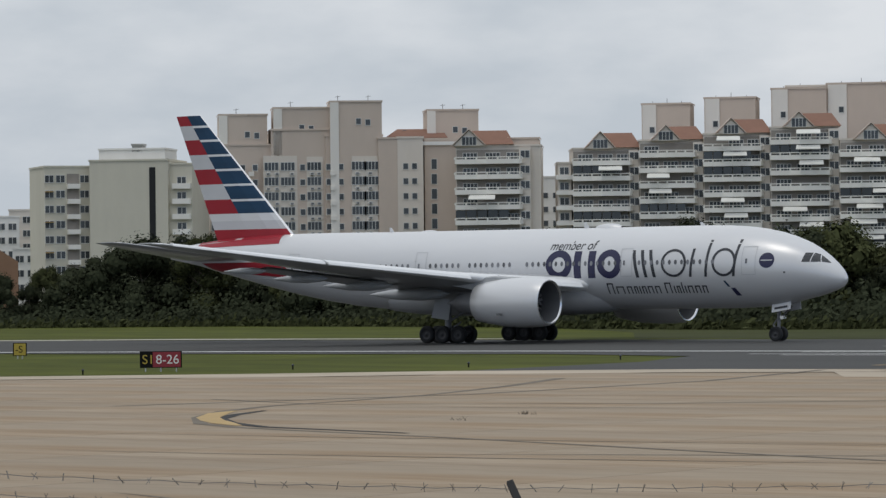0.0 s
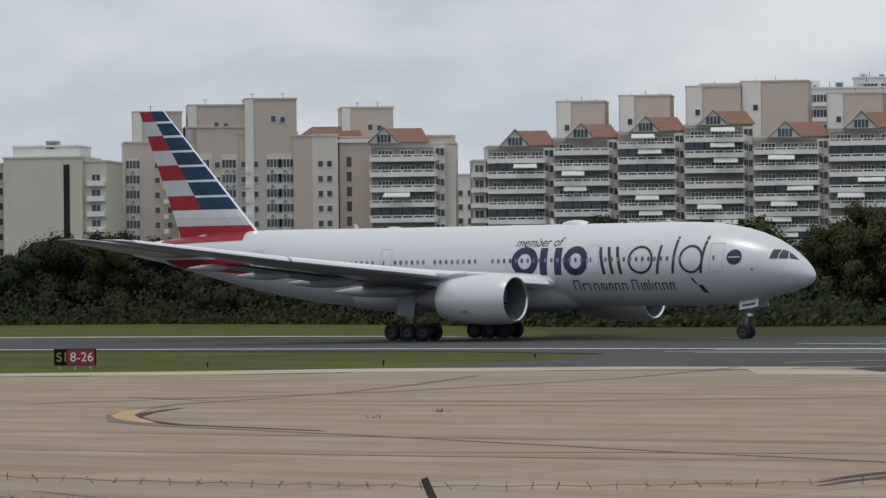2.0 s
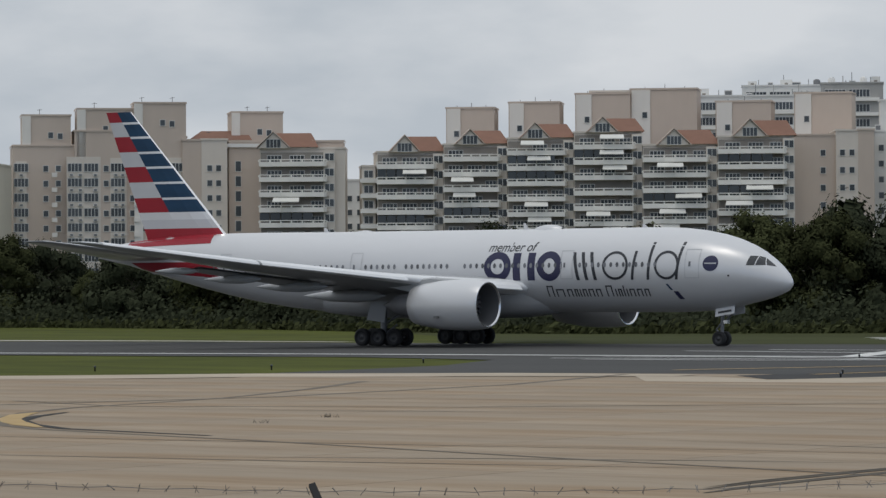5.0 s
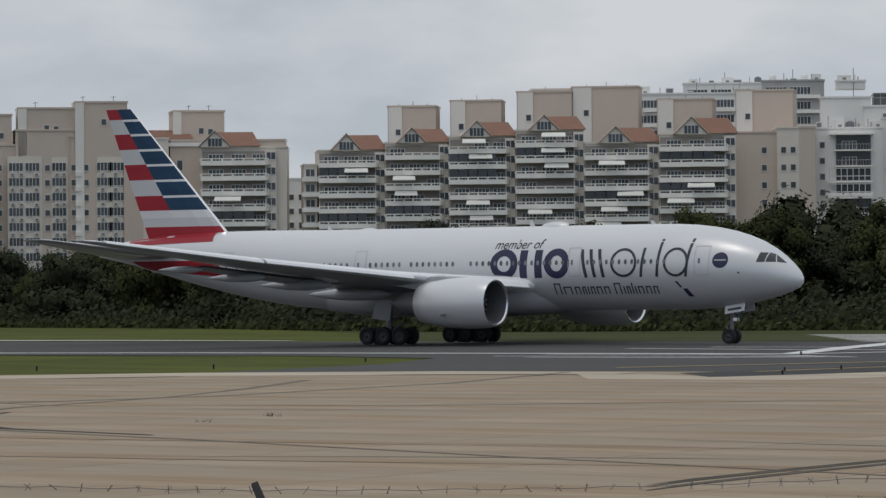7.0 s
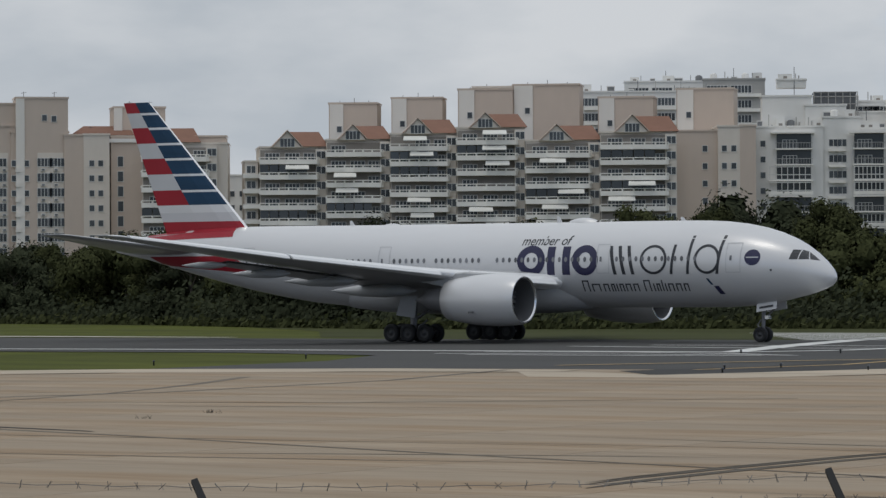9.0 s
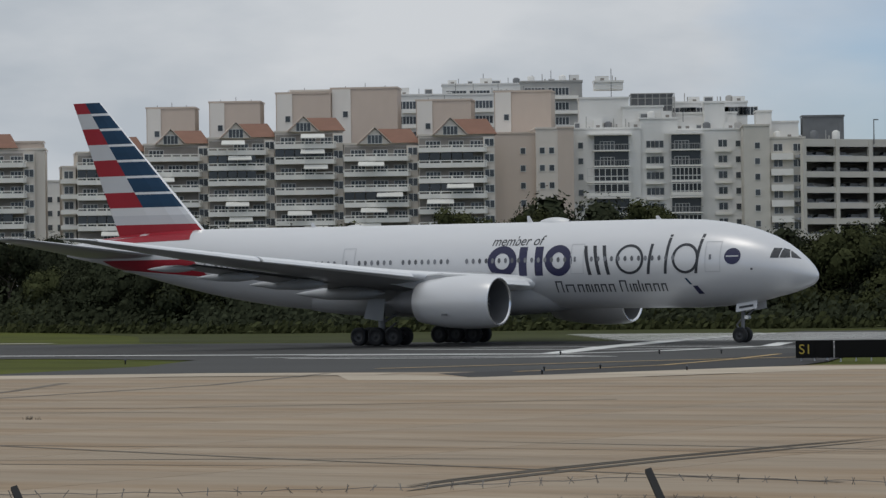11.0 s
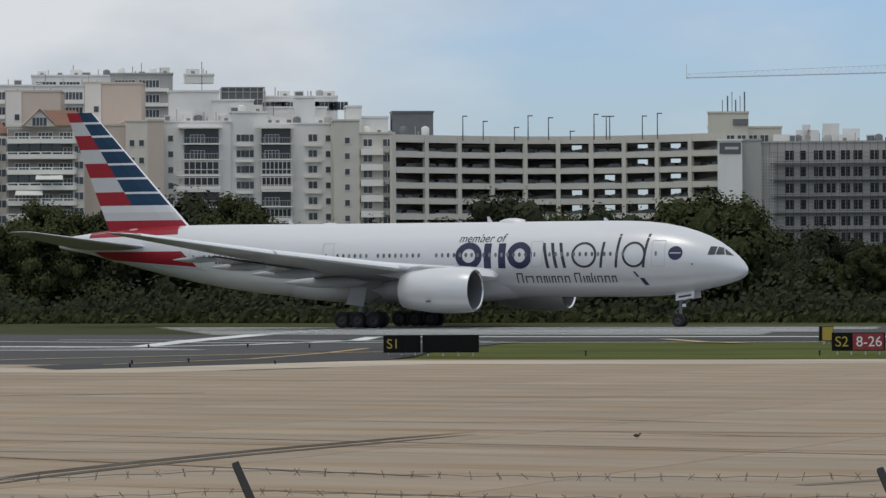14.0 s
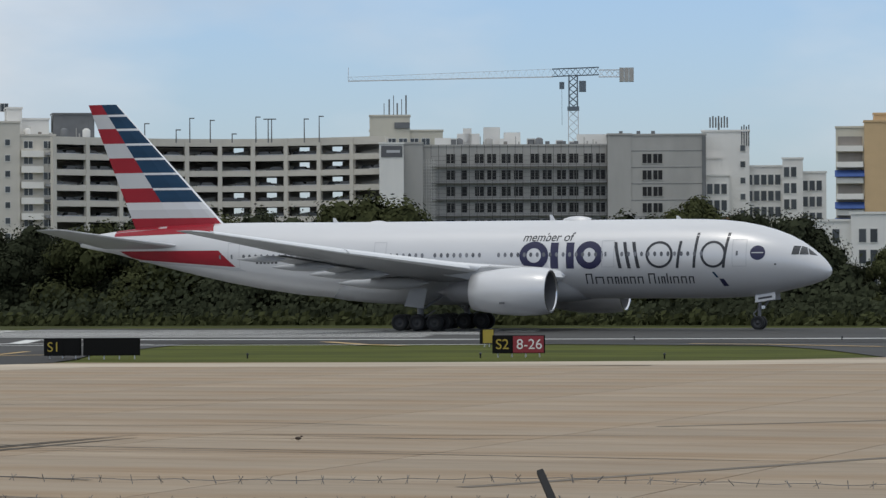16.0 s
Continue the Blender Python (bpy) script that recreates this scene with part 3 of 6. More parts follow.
def balcony_stack(parent, x0, x1, top, floors, rnd, deep=2.2, bow=0.9, awnings=0.5, side=True):
    """Balconies over the whole front of a block, with a rounded parapet, open slots and the glazing behind."""
    w = x1 - x0
    # back wall coloured dark to carry the shade behind the parapets
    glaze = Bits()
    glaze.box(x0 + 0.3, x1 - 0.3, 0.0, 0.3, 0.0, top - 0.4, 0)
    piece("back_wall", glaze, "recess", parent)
    split = x0 + w * 0.36
    for k in range(floors):
        z = top - FLOOR * (k + 1)
        if z < 0.5:
            break
        b = Bits()
        n = 7
        front = []
        for i in range(n):
            u = i / (n - 1)
            x = x0 + w * 0.86 * u
            y = -deep - bow * math.sin(math.pi * u) * 0.4 + (0.7 if x < split else 0.0)
            front.append((x, y))
        front.append((x0 + w * 0.86 + 0.5, -deep + 1.0))
        rows = [[(x, y, z - 0.22) for x, y in front], [(x, y, z + 0.66) for x, y in front], [(x, y + 0.16, z + 0.66) for x, y in front], [(x, y + 0.16, z - 0.22) for x, y in front]]
        b.grid(rows, 0)
        b.poly([(x, y, z - 0.22) for x, y in front] + [(x1, 0.2, z - 0.22), (x0, 0.2, z - 0.22)])
        b.poly(([(x, y, z - 0.02) for x, y in front] + [(x1, 0.2, z - 0.02), (x0, 0.2, z - 0.02)])[::-1])
        bal = piece("balcony", b, "balcony_wall", parent)
        r = Bits()
        for x, y in front:
            r.box(x - 0.16, x + 0.16, y - 0.01, y + 0.15, z + 0.66, z + 1.0)
        rail = [[(x, y - 0.03, z + 0.98) for x, y in front], [(x, y - 0.03, z + 1.14) for x, y in front], [(x, y + 0.2, z + 1.14) for x, y in front], [(x, y + 0.2, z + 0.98) for x, y in front]]
        r.grid(rail, 0)
        piece("railing", r, "balcony_wall", bal)
        glass = rnd.random() < 0.14
        if glass:
            g = Bits()
            for i in range(5):
                (xa, ya), (xb, yb) = front[i], front[i + 1]
                g.poly([(xa + 0.1, ya + 0.1, z + 1.14), (xb - 0.1, yb + 0.1, z + 1.14), (xb - 0.1, yb + 0.1, z + 2.5), (xa + 0.1, ya + 0.1, z + 2.5)])
            piece("glazing", g, "glass", bal)
        if rnd.random() < awnings:
            a = x0 + w * rnd.uniform(0.1, 0.45)
            c = Bits()
            c.grid([[(a, -deep - 0.1, z + 2.5), (a + w * 0.34, -deep - 0.1, z + 2.5)], [(a - 0.2, -deep - 1.5, z + 1.75), (a + w * 0.34, -deep - 1.5, z + 1.75)], [(a - 0.2, -deep - 1.5, z + 1.6), (a + w * 0.34, -deep - 1.5, z + 1.6)]])
            piece("awning", c, "awning", bal, "pale canvas awning")
        for fx in (0.2, 0.5, 0.78):
            if rnd.random() < 0.85:
                window(parent, "wide", x0 + w * fx, -0.06, z + 0.35)
    if side:
        for k in range(floors):
            z = top - FLOOR * (k + 1)
            if z > 0.5:
                window(parent, "pair", x1 - w * 0.07, -0.75, z + 0.9)
        b = Bits()
        b.box(x1 - w * 0.15, x1, -0.7, 0.4, 0, top - 0.2)
        piece("pier", b, "tan_light", parent)


def width(b0, b1, d):
    return d * math.tan(radians(b1 - b0))


def roof_clutter(parent, x0, x1, y, z, n, seed):
    """Vents, cooling units, water tanks and pipes standing on a flat roof."""
    r = random.Random(seed)
    for k in range(n):
        x = x0 + (x1 - x0) * (k + r.uniform(0.2, 0.8)) / n
        yy = y + r.uniform(-1.0, 1.5)
        b = Bits()
        pick = r.randrange(4)
        if pick == 0:
            w, h = r.uniform(0.5, 1.1), r.uniform(0.8, 1.5)
            b.box(x - w, x + w, yy, yy + 1.2, z - 0.05, z + h)
            b.box(x - w * 0.8, x + w * 0.8, yy - 0.03, yy, z + 0.2, z + h - 0.2, 1)
            piece("cooling_unit", b, ["frame", "grey_dark"], parent)
        elif pick == 1:
            b.lathe([(z - 0.05, 0.75), (z + 1.3, 0.75), (z + 1.6, 0.3), (z + 1.62, 0.001)], 12, axis="z", at=(x, yy, 0))
            piece("water_tank", b, r.choice(["white_wall", "grey_wall", "grey_dark"]), parent, smooth=True)
        elif pick == 2:
            b.tube((x, yy, z - 0.05), (x, yy, z + r.uniform(1.2, 2.6)), 0.09, n=6)
            b.tube((x + 0.6, yy, z - 0.05), (x + 0.6, yy, z + r.uniform(0.6, 1.4)), 0.14, n=6)
            piece("vent_pipe", b, "grey_wall", parent)
        else:
            w = r.uniform(0.8, 1.8)
            b.box(x - w, x + w, yy, yy + 2.0, z - 0.05, z + r.uniform(1.0, 2.0))
            b.box(x - 0.35, x + 0.35, yy - 0.03, yy, z, z + 0.9, 1)
            piece("roof_hut", b, ["white_wall", "recess"], parent)


# the stepped row of balcony blocks
rnd = random.Random(3)
BLOCKS = [(1.92, 2.90, 30.4, 33.6), (2.90, 3.84, 31.7, 34.6), (3.84, 4.82, 32.7, 35.7), (4.82, 5.83, 33.7, 36.6), (5.83, 6.93, 31.2, 34.3), (6.93, 8.06, 32.6, 35.9)]
for i, (b0, b1, top, peak) in enumerate(BLOCKS):
    d = 730 - 1.5 * i
    w = width(b0, b1, d)
    t = thing("apartment_block", "beige balcony apartment block with a clay tile gable roof", "apartment building", facing(b0, d, 3), group="stepped apartment blocks")
    block(t, 0.2, w - 0.1, 0.32, 14, top, "tan_light")
    balcony_stack(t, 0, w, top, 12, rnd)
    gable(t, w * 0.24, w * 1.0, -0.6, 9, top + 0.3, peak)
    if i == 0:
        block(t, -2.6, -0.1, 1.5, 12, top - 2.6, "tan_light")
        for k in range(9):
            b = Bits()
            b.box(-3.0, 0.1, 0.1, 1.5, top - 5.6 - FLOOR * k, top - 4.8 - FLOOR * k)
            piece("balcony", b, "balcony_wall", t)
        for k in range(9):
            window(t, "pair", -1.4, 1.46, top - 4.6 - FLOOR * k)

# stair and lift towers behind the row
for b0, b1, top, lid in ((2.95, 3.66, 39.6, 0), (3.87, 4.62, 40.6, 0), (4.85, 5.66, 42.2, 1), (5.66, 6.64, 43.0, 0), (6.91, 7.72, 40.5, 0), (8.06, 8.90, 42.0, 0)):
    d = 752
    w = width(b0, b1, d)
    t = thing("stair_tower", "plain tan rendered stair tower with a pale corner strip", "tower", facing(b0, d, -6), group="stair towers")
    block(t, 0, w, 0, 9, top, "tan")
    b = Bits()
    b.box(w * 0.02, w * 0.30, -0.25, 0.05, 0, top - 0.02)
    piece("corner_strip", b, "strip", t)
    window(t, "small", w * 0.22, -0.30, top - 5.4)
    b = Bits()
    for k in range(3):
        x = w * (0.2 + 0.3 * k)
        b.tube((x, 3, top), (x, 3, top + 0.8 + 0.5 * (k % 2)), 0.06, n=5)
    piece("aerial", b, "grey_dark", t)
    if lid:
        block(t, w * 0.25, w * 1.1, 1.5, 8, top + 0.5, "tan_light", "roof_house", z0=top - 2.5)

# plain end wall of the row
d = 738
w = width(8.06, 9.22, d)
t = thing("apartment_end", "plain tan apartment end wall with small windows", "apartment building", facing(8.06, d, 4))
block(t, 0, w * 0.52, 0, 14, 33.4, "tan")
block(t, w * 0.52, w, -0.9, 14, 34.2, "tan_light")
block(t, w * 0.80, w + 0.02, -1.0, 13, 34.3, "tan", "side_strip")
for k in range(9):
    z = 29.6 - 3.3 * k
    window(t, "small", w * 0.36, -0.05, z)
    window(t, "small", w * 0.60, -0.95, z)
    window(t, "small", w * 0.72, -0.95, z)

# the tan slab with towers
d = 745
W = lambda b: width(-3.4, b, d)
t = thing("apartment_slab", "tan apartment slab with stair towers and ranks of windows", "apartment building", facing(-3.4, d, 2))
block(t, W(-3.4), W(-2.36), 1.5, 16, 32.4, "tan")
block(t, W(-2.5), W(-1.58), 0.6, 16, 35.2, "tan")
block(t, W(-1.7), W(-0.86), 0.0, 16, 34.0, "tan")
# tan beside pale tan: this block's shaded side is put into its colour
block(t, W(-0.93), W(-0.65), -1.1, 15, 33.4, "tan")
block(t, W(-0.65), W(-0.27), -1.2, 15, 33.5, "tan_light")
block(t, W(-0.24), W(0.26), 0.2, 15, 33.2, "tan")
for b0, b1, top, y in ((-3.26, -2.55, 38.2, 4), (-2.46, -1.60, 39.4, 3), (-1.63, -0.87, 40.5, 1.6), (-0.16, 0.60, 39.0, 7)):
    tw = block(t, W(b0), W(b1), y - 2.2, y + 7, top, "tan", "stair_tower")
    b = Bits()
    b.box(W(b0) - 0.05, W(b0) + 1.6, y - 2.4, y - 2.2, 0, top - 0.01)
    piece("corner_strip", b, "strip", tw)
    window(t, "small", W(b0) + 5.4, y - 2.25, top - 4.2)
    window(t, "small", W(b0) + 7.2, y - 2.25, top - 4.4)
hip(t, W(-0.80), W(0.12), 2, 12, 33.7, 35.6)
for b0, b1, y, top in ((-3.36, -3.20, 1.5, 29.6), (-2.62, -2.12, 0.6, 30.4), (-1.32, -0.94, -0.62, 30.2), (-1.98, -1.74, 0.6, 30.2)):
    b = Bits()
    b.box(W(b0), W(b1), y - 0.05, y + 0.1, 0, top)
    piece("window_bay", b, "tan_light", t, "pale rendered window bay")
for k in range(10):
    z = 27.6 - FLOOR * k
    for bx, kind, y in ((-3.28, "wide", 1.40), (-2.50, "wide", 0.48), (-2.26, "wide", 0.48), (-1.87, "wide", 0.48), (-1.22, "wide", -0.76), (-1.03, "wide", -0.76),
                        (-2.92, "small", 1.45), (-2.74, "small", 0.55), (-1.66, "small", -0.65), (-1.48, "small", -0.65), (-0.53, "small", -1.25), (-0.40, "small", -1.25), (-0.10, "tall", 0.15), (-2.04, "small", 0.55)):
        window(t, kind, W(bx), y, z)
    # cooling units and their grilles under the bay windows
    for bx, y in ((-3.28, 1.45), (-2.55, 0.55), (-2.42, 0.55), (-2.20, 0.55), (-1.90, 0.55), (-1.80, 0.55), (-1.24, -0.68), (-1.05, -0.68)):
        b = Bits()
        b.box(W(bx) - 0.38, W(bx) + 0.38, y - 0.45, y, z - 0.95, z - 0.42)
        b.box(W(bx) - 0.26, W(bx) + 0.26, y - 0.47, y - 0.44, z - 0.86, z - 0.52, 1)
        piece("cooling_unit", b, ["frame", "grey_dark"], t)
    # ledge blocks that step down the tower edge
    for bx in (-2.80, -1.60):
        b = Bits()
        b.box(W(bx) - 0.5, W(bx) + 0.5, -1.0, 0.6, z - 1.1, z - 0.25)
        piece("ledge", b, "strip", t)
for bx, y, top in ((-3.0, 4, 38.2), (-2.2, 3, 39.4), (-1.5, 3, 40.5), (-1.05, 3, 40.5), (0.1, 9, 39.0), (0.4, 9, 39.0), (-0.5, 6, 34.0)):
    b = Bits()
    b.tube((W(bx), y, top), (W(bx), y, top + 1.5), 0.06, n=5)
    b.tube((W(bx) - 0.5, y, top + 1.2), (W(bx) + 0.5, y, top + 1.35), 0.05, n=4)
    piece("aerial", b, "grey_dark", t)
b = Bits()
b.box(W(-0.27), W(0.28), -0.3, 0.6, 32.2, 32.9)
piece("white_coping", b, "white_wall", t, "white roof-edge band")

# its balcony wing
d = 732
w = width(0.20, 1.46, d)
t = thing("balcony_wing", "pale apartment wing with long balconies and a tile gable", "apartment building", facing(0.20, d, -3))
block(t, 0.1, w, 0.32, 15, 31.2, "tan_light")
balcony_stack(t, 0, w * 0.88, 31.0, 11, random.Random(8), awnings=0.12, bow=0.1)
gable(t, 0.2, w * 0.66, -0.3, 9, 31.6, 34.4)
block(t, w * 0.62, w * 0.98, 2, 10, 32.6, "tan", "roof_house", z0=30)

# white house in the gap
d = 800
w = width(1.44, 1.98, d)
t = thing("white_apartment_house", "narrow white apartment house seen in a gap", "apartment building", facing(1.44, d, 0))
block(t, 0, w, 0, 10, 27.2, "white_wall")
for k in range(8):
    for x in (0.16, 0.42, 0.68, 0.88):
        window(t, "small", w * x, -0.05, 23.0 - FLOOR * k)

# cream block on the west side
d = 735
t = thing("cream_apartment_block", "cream apartment block with blank end wall and dark slot", "apartment building", facing(-5.2, d, -14))
w = width(-5.2, -3.70, d) / math.cos(radians(14))
block(t, 0.4, w * 0.78, 0, 16, 29.2, "cream")
block(t, w * 0.78, w, 1.2, 16, 28.4, "cream")
# no real opening: a black strip on the wall paints the slot's shade
b = Bits()
b.box(w * 0.60, w * 0.66, -0.06, 0.05, 3, 28.0)
piece("slot", b, "black", t, "black strip painted as a deep shaded slot")
block(t, 1.5, w * 0.72, 3, 13, 31.4, "white_wall", "roof_house", z0=29)
block(t, w * 0.4, w * 0.5, 3, 6, 32.2, "grey_wall", "roof_house", z0=31)
for k in range(9):
    z = 24.8 - FLOOR * k
    window(t, "pair", w * 0.9, 1.15, z)
    b = Bits()
    b.box(w * 0.82, w * 0.99, 0.0, 1.2, z - 0.9, z + 0.1)
    piece("balcony", b, "balcony_wall", t)
t = thing("cream_side_wing", "cream apartment wing with shaded balconies and awnings", "apartment building", facing(-5.82, d, 12))
ws = width(-5.82, -5.14, d) * 1.02
block(t, 0, ws, 0.4, 14, 28.2, "cream")
for k in range(9):
    z = 25.4 - FLOOR * k
    for x in (0.10, 0.34, 0.86):
        window(t, "pair", ws * x, 0.34, z)
    b = Bits()
    b.box(ws * 0.48, ws * 0.74, -0.9, 0.4, z - 1.2, z - 0.3)
    piece("balcony", b, "balcony_wall", t)
    # dark panel flush on the wall, painted as the balcony's shaded depth
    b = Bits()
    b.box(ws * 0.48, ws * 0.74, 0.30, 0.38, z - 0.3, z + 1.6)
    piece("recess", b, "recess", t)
    if k % 2:
        b = Bits()
        b.box(ws * 0.0, ws * 0.16, -1.2, 0.3, z + 1.0, z + 1.15)
        piece("awning", b, "yellow_mark", t, "faded yellow awning")

# low houses at the western edge
for b0, b1, d, top, mt in ((-6.9, -6.2, 820, 20.6, "white_wall"), (-6.35, -5.75, 840, 22.4, "tan_light"), (-6.3, -5.6, 790, 13.5, "white_wall"), (-8.6, -7.0, 800, 19, "white_wall")):
    t = thing("low_apartment_house", "low pale apartment house behind the trees", "apartment building", facing(b0, d, 0), group="houses at the western edge")
    w = width(b0, b1, d)
    block(t, 0, w, 0, 12, top, mt)
    for k in range(int(top / 3) - 1):
        for i in range(int(w / 2.4)):
            window(t, "pair", 1.4 + 2.4 * i, -0.05, top - 2.6 - 2.9 * k)
t = thing("brown_gabled_house", "brown house with a steep gabled front", "house", facing(-7.2, 560, 0))
w = width(-7.2, -6.22, 560)
b = Bits()
b.grid([[(-w, y, 0), (w, y, 0), (w, y, 9.0), (0, y, 15.2), (-w, y, 9.0)] for y in (0, 14)], close=True)
b.poly([(-w, 0, 0), (w, 0, 0), (w, 0, 9.0), (0, 0, 15.2), (-w, 0, 9.0)])
piece("wall", b, "brown", t, fix=True)
window(t, "pair", w * 0.6, -0.05, 6.0)

# pale buildings behind the row
for b0, b1, d, top, mt in ((6.60, 8.4, 800, 44.0, "white_wall"), (7.30, 8.52, 830, 47.6, "white_wall"), (8.45, 9.36, 815, 47.2, "grey_wall"), (5.0, 6.7, 815, 42.5, "white_wall")):
    t = thing("rear_apartment_house", "pale flat-roofed apartment house behind the balcony row", "apartment building", facing(b0, d, 0), group="rear apartment houses")
    w = width(b0, b1, d)
    block(t, 0, w, 0, 12, top, mt)
    for k in range(3):
        b = Bits()
        b.box(w * 0.06, w * 0.94, -0.9, 0.05, top - 3.6 - 3.1 * k, top - 2.9 - 3.1 * k)
        piece("balcony", b, "balcony_wall", t)
        for i in range(int(w / 5)):
            window(t, "strip", 3 + 5 * i, -0.05, top - 2.7 - 3.1 * k)
    roof_clutter(t, 1.0, w - 1.0, 2.5, top, 5, int(b0 * 100))
    for k in range(3):
        b = Bits()
        b.tube((w * (0.2 + 0.3 * k), 3, top), (w * (0.2 + 0.3 * k), 3, top + 1.6 + k % 2), 0.07, n=5)
        piece("aerial", b, "grey_dark", t)

# white balcony house beside the garage
d = 742
w = width(9.20, 11.72, d)
t = thing("white_balcony_house", "white apartment house with stacked glazed balconies", "apartment building", facing(9.20, d, 2))
X = lambda f: w * f
block(t, 0, X(0.40), 0.4, 15, 34.2, "white_wall")
block(t, X(0.40), X(0.62), 1.0, 15, 36.0, "white_wall")
block(t, X(0.62), X(1.0), 0.6, 15, 33.8, "white_wall")
block(t, X(0.05), X(0.34), 4, 12, 40.2, "white_wall", "roof_house", z0=34)
block(t, X(0.14), X(0.31), 5, 10, 43.4, "white_wall", "roof_house", z0=42)
block(t, X(0.30), X(0.54), 3, 13, 38.4, "white_wall", "roof_house", z0=34)
block(t, X(0.36), X(0.60), 6, 13, 40.8, "grey_dark", "plant_room", z0=36)
block(t, X(0.58), X(0.98), 7, 14, 37.2, "white_wall", "roof_house", z0=33)
block(t, X(0.56), X(1.06), 14, 22, 39.6, "white_wall", "roof_house", z0=33)
for i in range(9):
    window(t, "strip", X(0.59) + 2.0 * i * 0.95, 13.95, 37.2)
block(t, X(0.78), X(0.90), 3, 8, 39.0, "white_wall", "roof_house", z0=34)
for x0, x1, n in ((0.13, 0.33, 9), (0.58, 0.75, 9)):
    b = Bits()
    b.box(X(x0), X(x1), 0.26, 0.44, 3, 33.0)
    piece("recess", b, "glass", t, "dark glazed balcony recess")
    for k in range(n):
        z = 30.2 - 3.0 * k
        deep = 2.3 if k in (3, 4) else 1.7
        left = X(x0) - (1.6 if k in (2, 3) and x0 < 0.5 else 0.3)
        b = Bits()
        b.box(left, X(x1) + 0.2, -deep, 0.25, z - 0.26, z)
        if k in (3, 5):
            b.box(left, X(x1) + 0.2, -deep, -deep + 0.14, z, z + 0.8)
        bal = piece("balcony", b, "balcony_wall", t)
        if k % 3 == 2 or k == 3:
            # closed in with white-framed glazing
            g = Bits()
            for i in range(8):
                x = left + 0.2 + (X(x1) - left - 0.3) * i / 7
                g.box(x - 0.07, x + 0.07, -deep + 0.02, -deep + 0.12, z, z + 2.5)
            for zz in (0.0, 0.9, 2.4):
                g.box(left, X(x1) + 0.2, -deep, -deep + 0.14, z + zz, z + zz + 0.16)
            piece("glazing_frame", g, "frame", bal)
        elif k != 5:
            r = Bits()
            for i in range(14):
                x = left + 0.1 + (X(x1) - left) * i / 13
                r.box(x - 0.025, x + 0.025, -deep + 0.03, -deep + 0.08, z, z + 1.0)
            r.box(left, X(x1) + 0.2, -deep, -deep + 0.1, z + 0.98, z + 1.08)
            piece("railing", r, "grey_wall", bal)
            window(t, "wide", X((x0 + x1) / 2) - 0.8, 0.22, z + 0.1)
    b = Bits()
    b.box(X(x0) - 1.2, X(x1) + 0.5, -2.0, 0.4, 33.0, 33.3)
    piece("canopy", b, "balcony_wall", t)
for k in range(9):
    z = 30.6 - 3.0 * k
    window(t, "small", X(0.05), 0.34, z)
    for f, kind in ((0.46, "pair"), (0.51, "pair"), (0.88, "pair"), (0.97, "small")):
        window(t, kind, X(f), 0.94 if f < 0.6 else 0.54, z)
    for f in (0.48, 0.88):
        b = Bits()
        b.box(X(f) - 1.6, X(f) + 1.6, -0.1, 1.0, z - 1.0, z - 0.5)
        piece("planter", b, "balcony_wall", t)
for f in (0.10, 0.20, 0.24, 0.66):
    b = Bits()
    b.tube((X(f), 5, 34), (X(f), 5, 46 if f == 0.24 else 38), 0.07, n=5)
    piece("aerial", b, "grey_dark", t)

for x0, x1, y, z, n in ((0.02, 0.40, 2.2, 34.2, 7), (0.40, 0.62, 2.5, 36.0, 5), (0.62, 1.0, 2.5, 33.8, 8), (0.16, 0.30, 6, 43.4, 2), (0.60, 1.04, 16, 39.6, 7)):
    roof_clutter(t, X(x0), X(x1), y, z, n, int(z * 10))
# open steel frame round the roof plant
b = Bits()
for i in range(7):
    x = X(0.355 + 0.255 * i / 6)
    b.box(x - 0.08, x + 0.08, 5.6, 5.76, 36, 41.2)
for zz in (37.4, 38.8, 40.2, 41.1):
    b.box(X(0.355), X(0.61), 5.6, 5.74, zz, zz + 0.14)
piece("plant_screen", b, "grey_wall", t, "open grey steel screen")

# stair wing of the garage
d = 734
w = width(11.72, 12.62, d)
t = thing("stair_wing", "cream concrete stair wing with small balconies", "building", facing(11.72, d, 3))
block(t, 0, w * 0.42, 0, 12, 34.0, "garage")
block(t, w * 0.42, w, 0.8, 12, 31.6, "garage")
block(t, w * 0.25, w * 0.5, 8, 16, 37.0, "white_wall", "roof_house", z0=30)
block(t, w * 0.5, w * 0.95, 10, 16, 35.0, "white_wall", "roof_house", z0=30)
block(t, w * 1.02, w * 1.7, 10, 16, 36.0, "grey_dark", "plant_room", z0=30)
for k in range(10):
    z = 29.2 - 2.94 * k
    window(t, "small", w * 0.22, -0.05, z + 0.6)
    window(t, "pair", w * 0.56, 0.74, z + 0.1)
    window(t, "pair", w * 0.88, 0.74, z + 0.1)
    b = Bits()
    b.box(w * 0.44, w * 0.80, -0.9, 0.8, z - 1.6, z - 0.4)
    piece("balcony", b, "balcony_wall", t)

roof_clutter(t, w * 0.44, w * 1.6, 5, 31.6, 6, 77)

# the multi-storey car park, a shallow curve of bays
rnd = random.Random(12)
t = thing("car_park", "curved precast concrete multi-storey car park with open decks", "car park", facing(12.62, 0.0, 0))
t.matrix_basis = Matrix.Identity(4)
BAYS = [12.60 + 0.484 * k for k in range(11)]


def bay_point(k, out=0.0):
    u = k / 10
    d = 733 + 16 * math.sin(math.pi * min(1, u * 0.95)) + out
    p = at(BAYS[k], d)
    return p


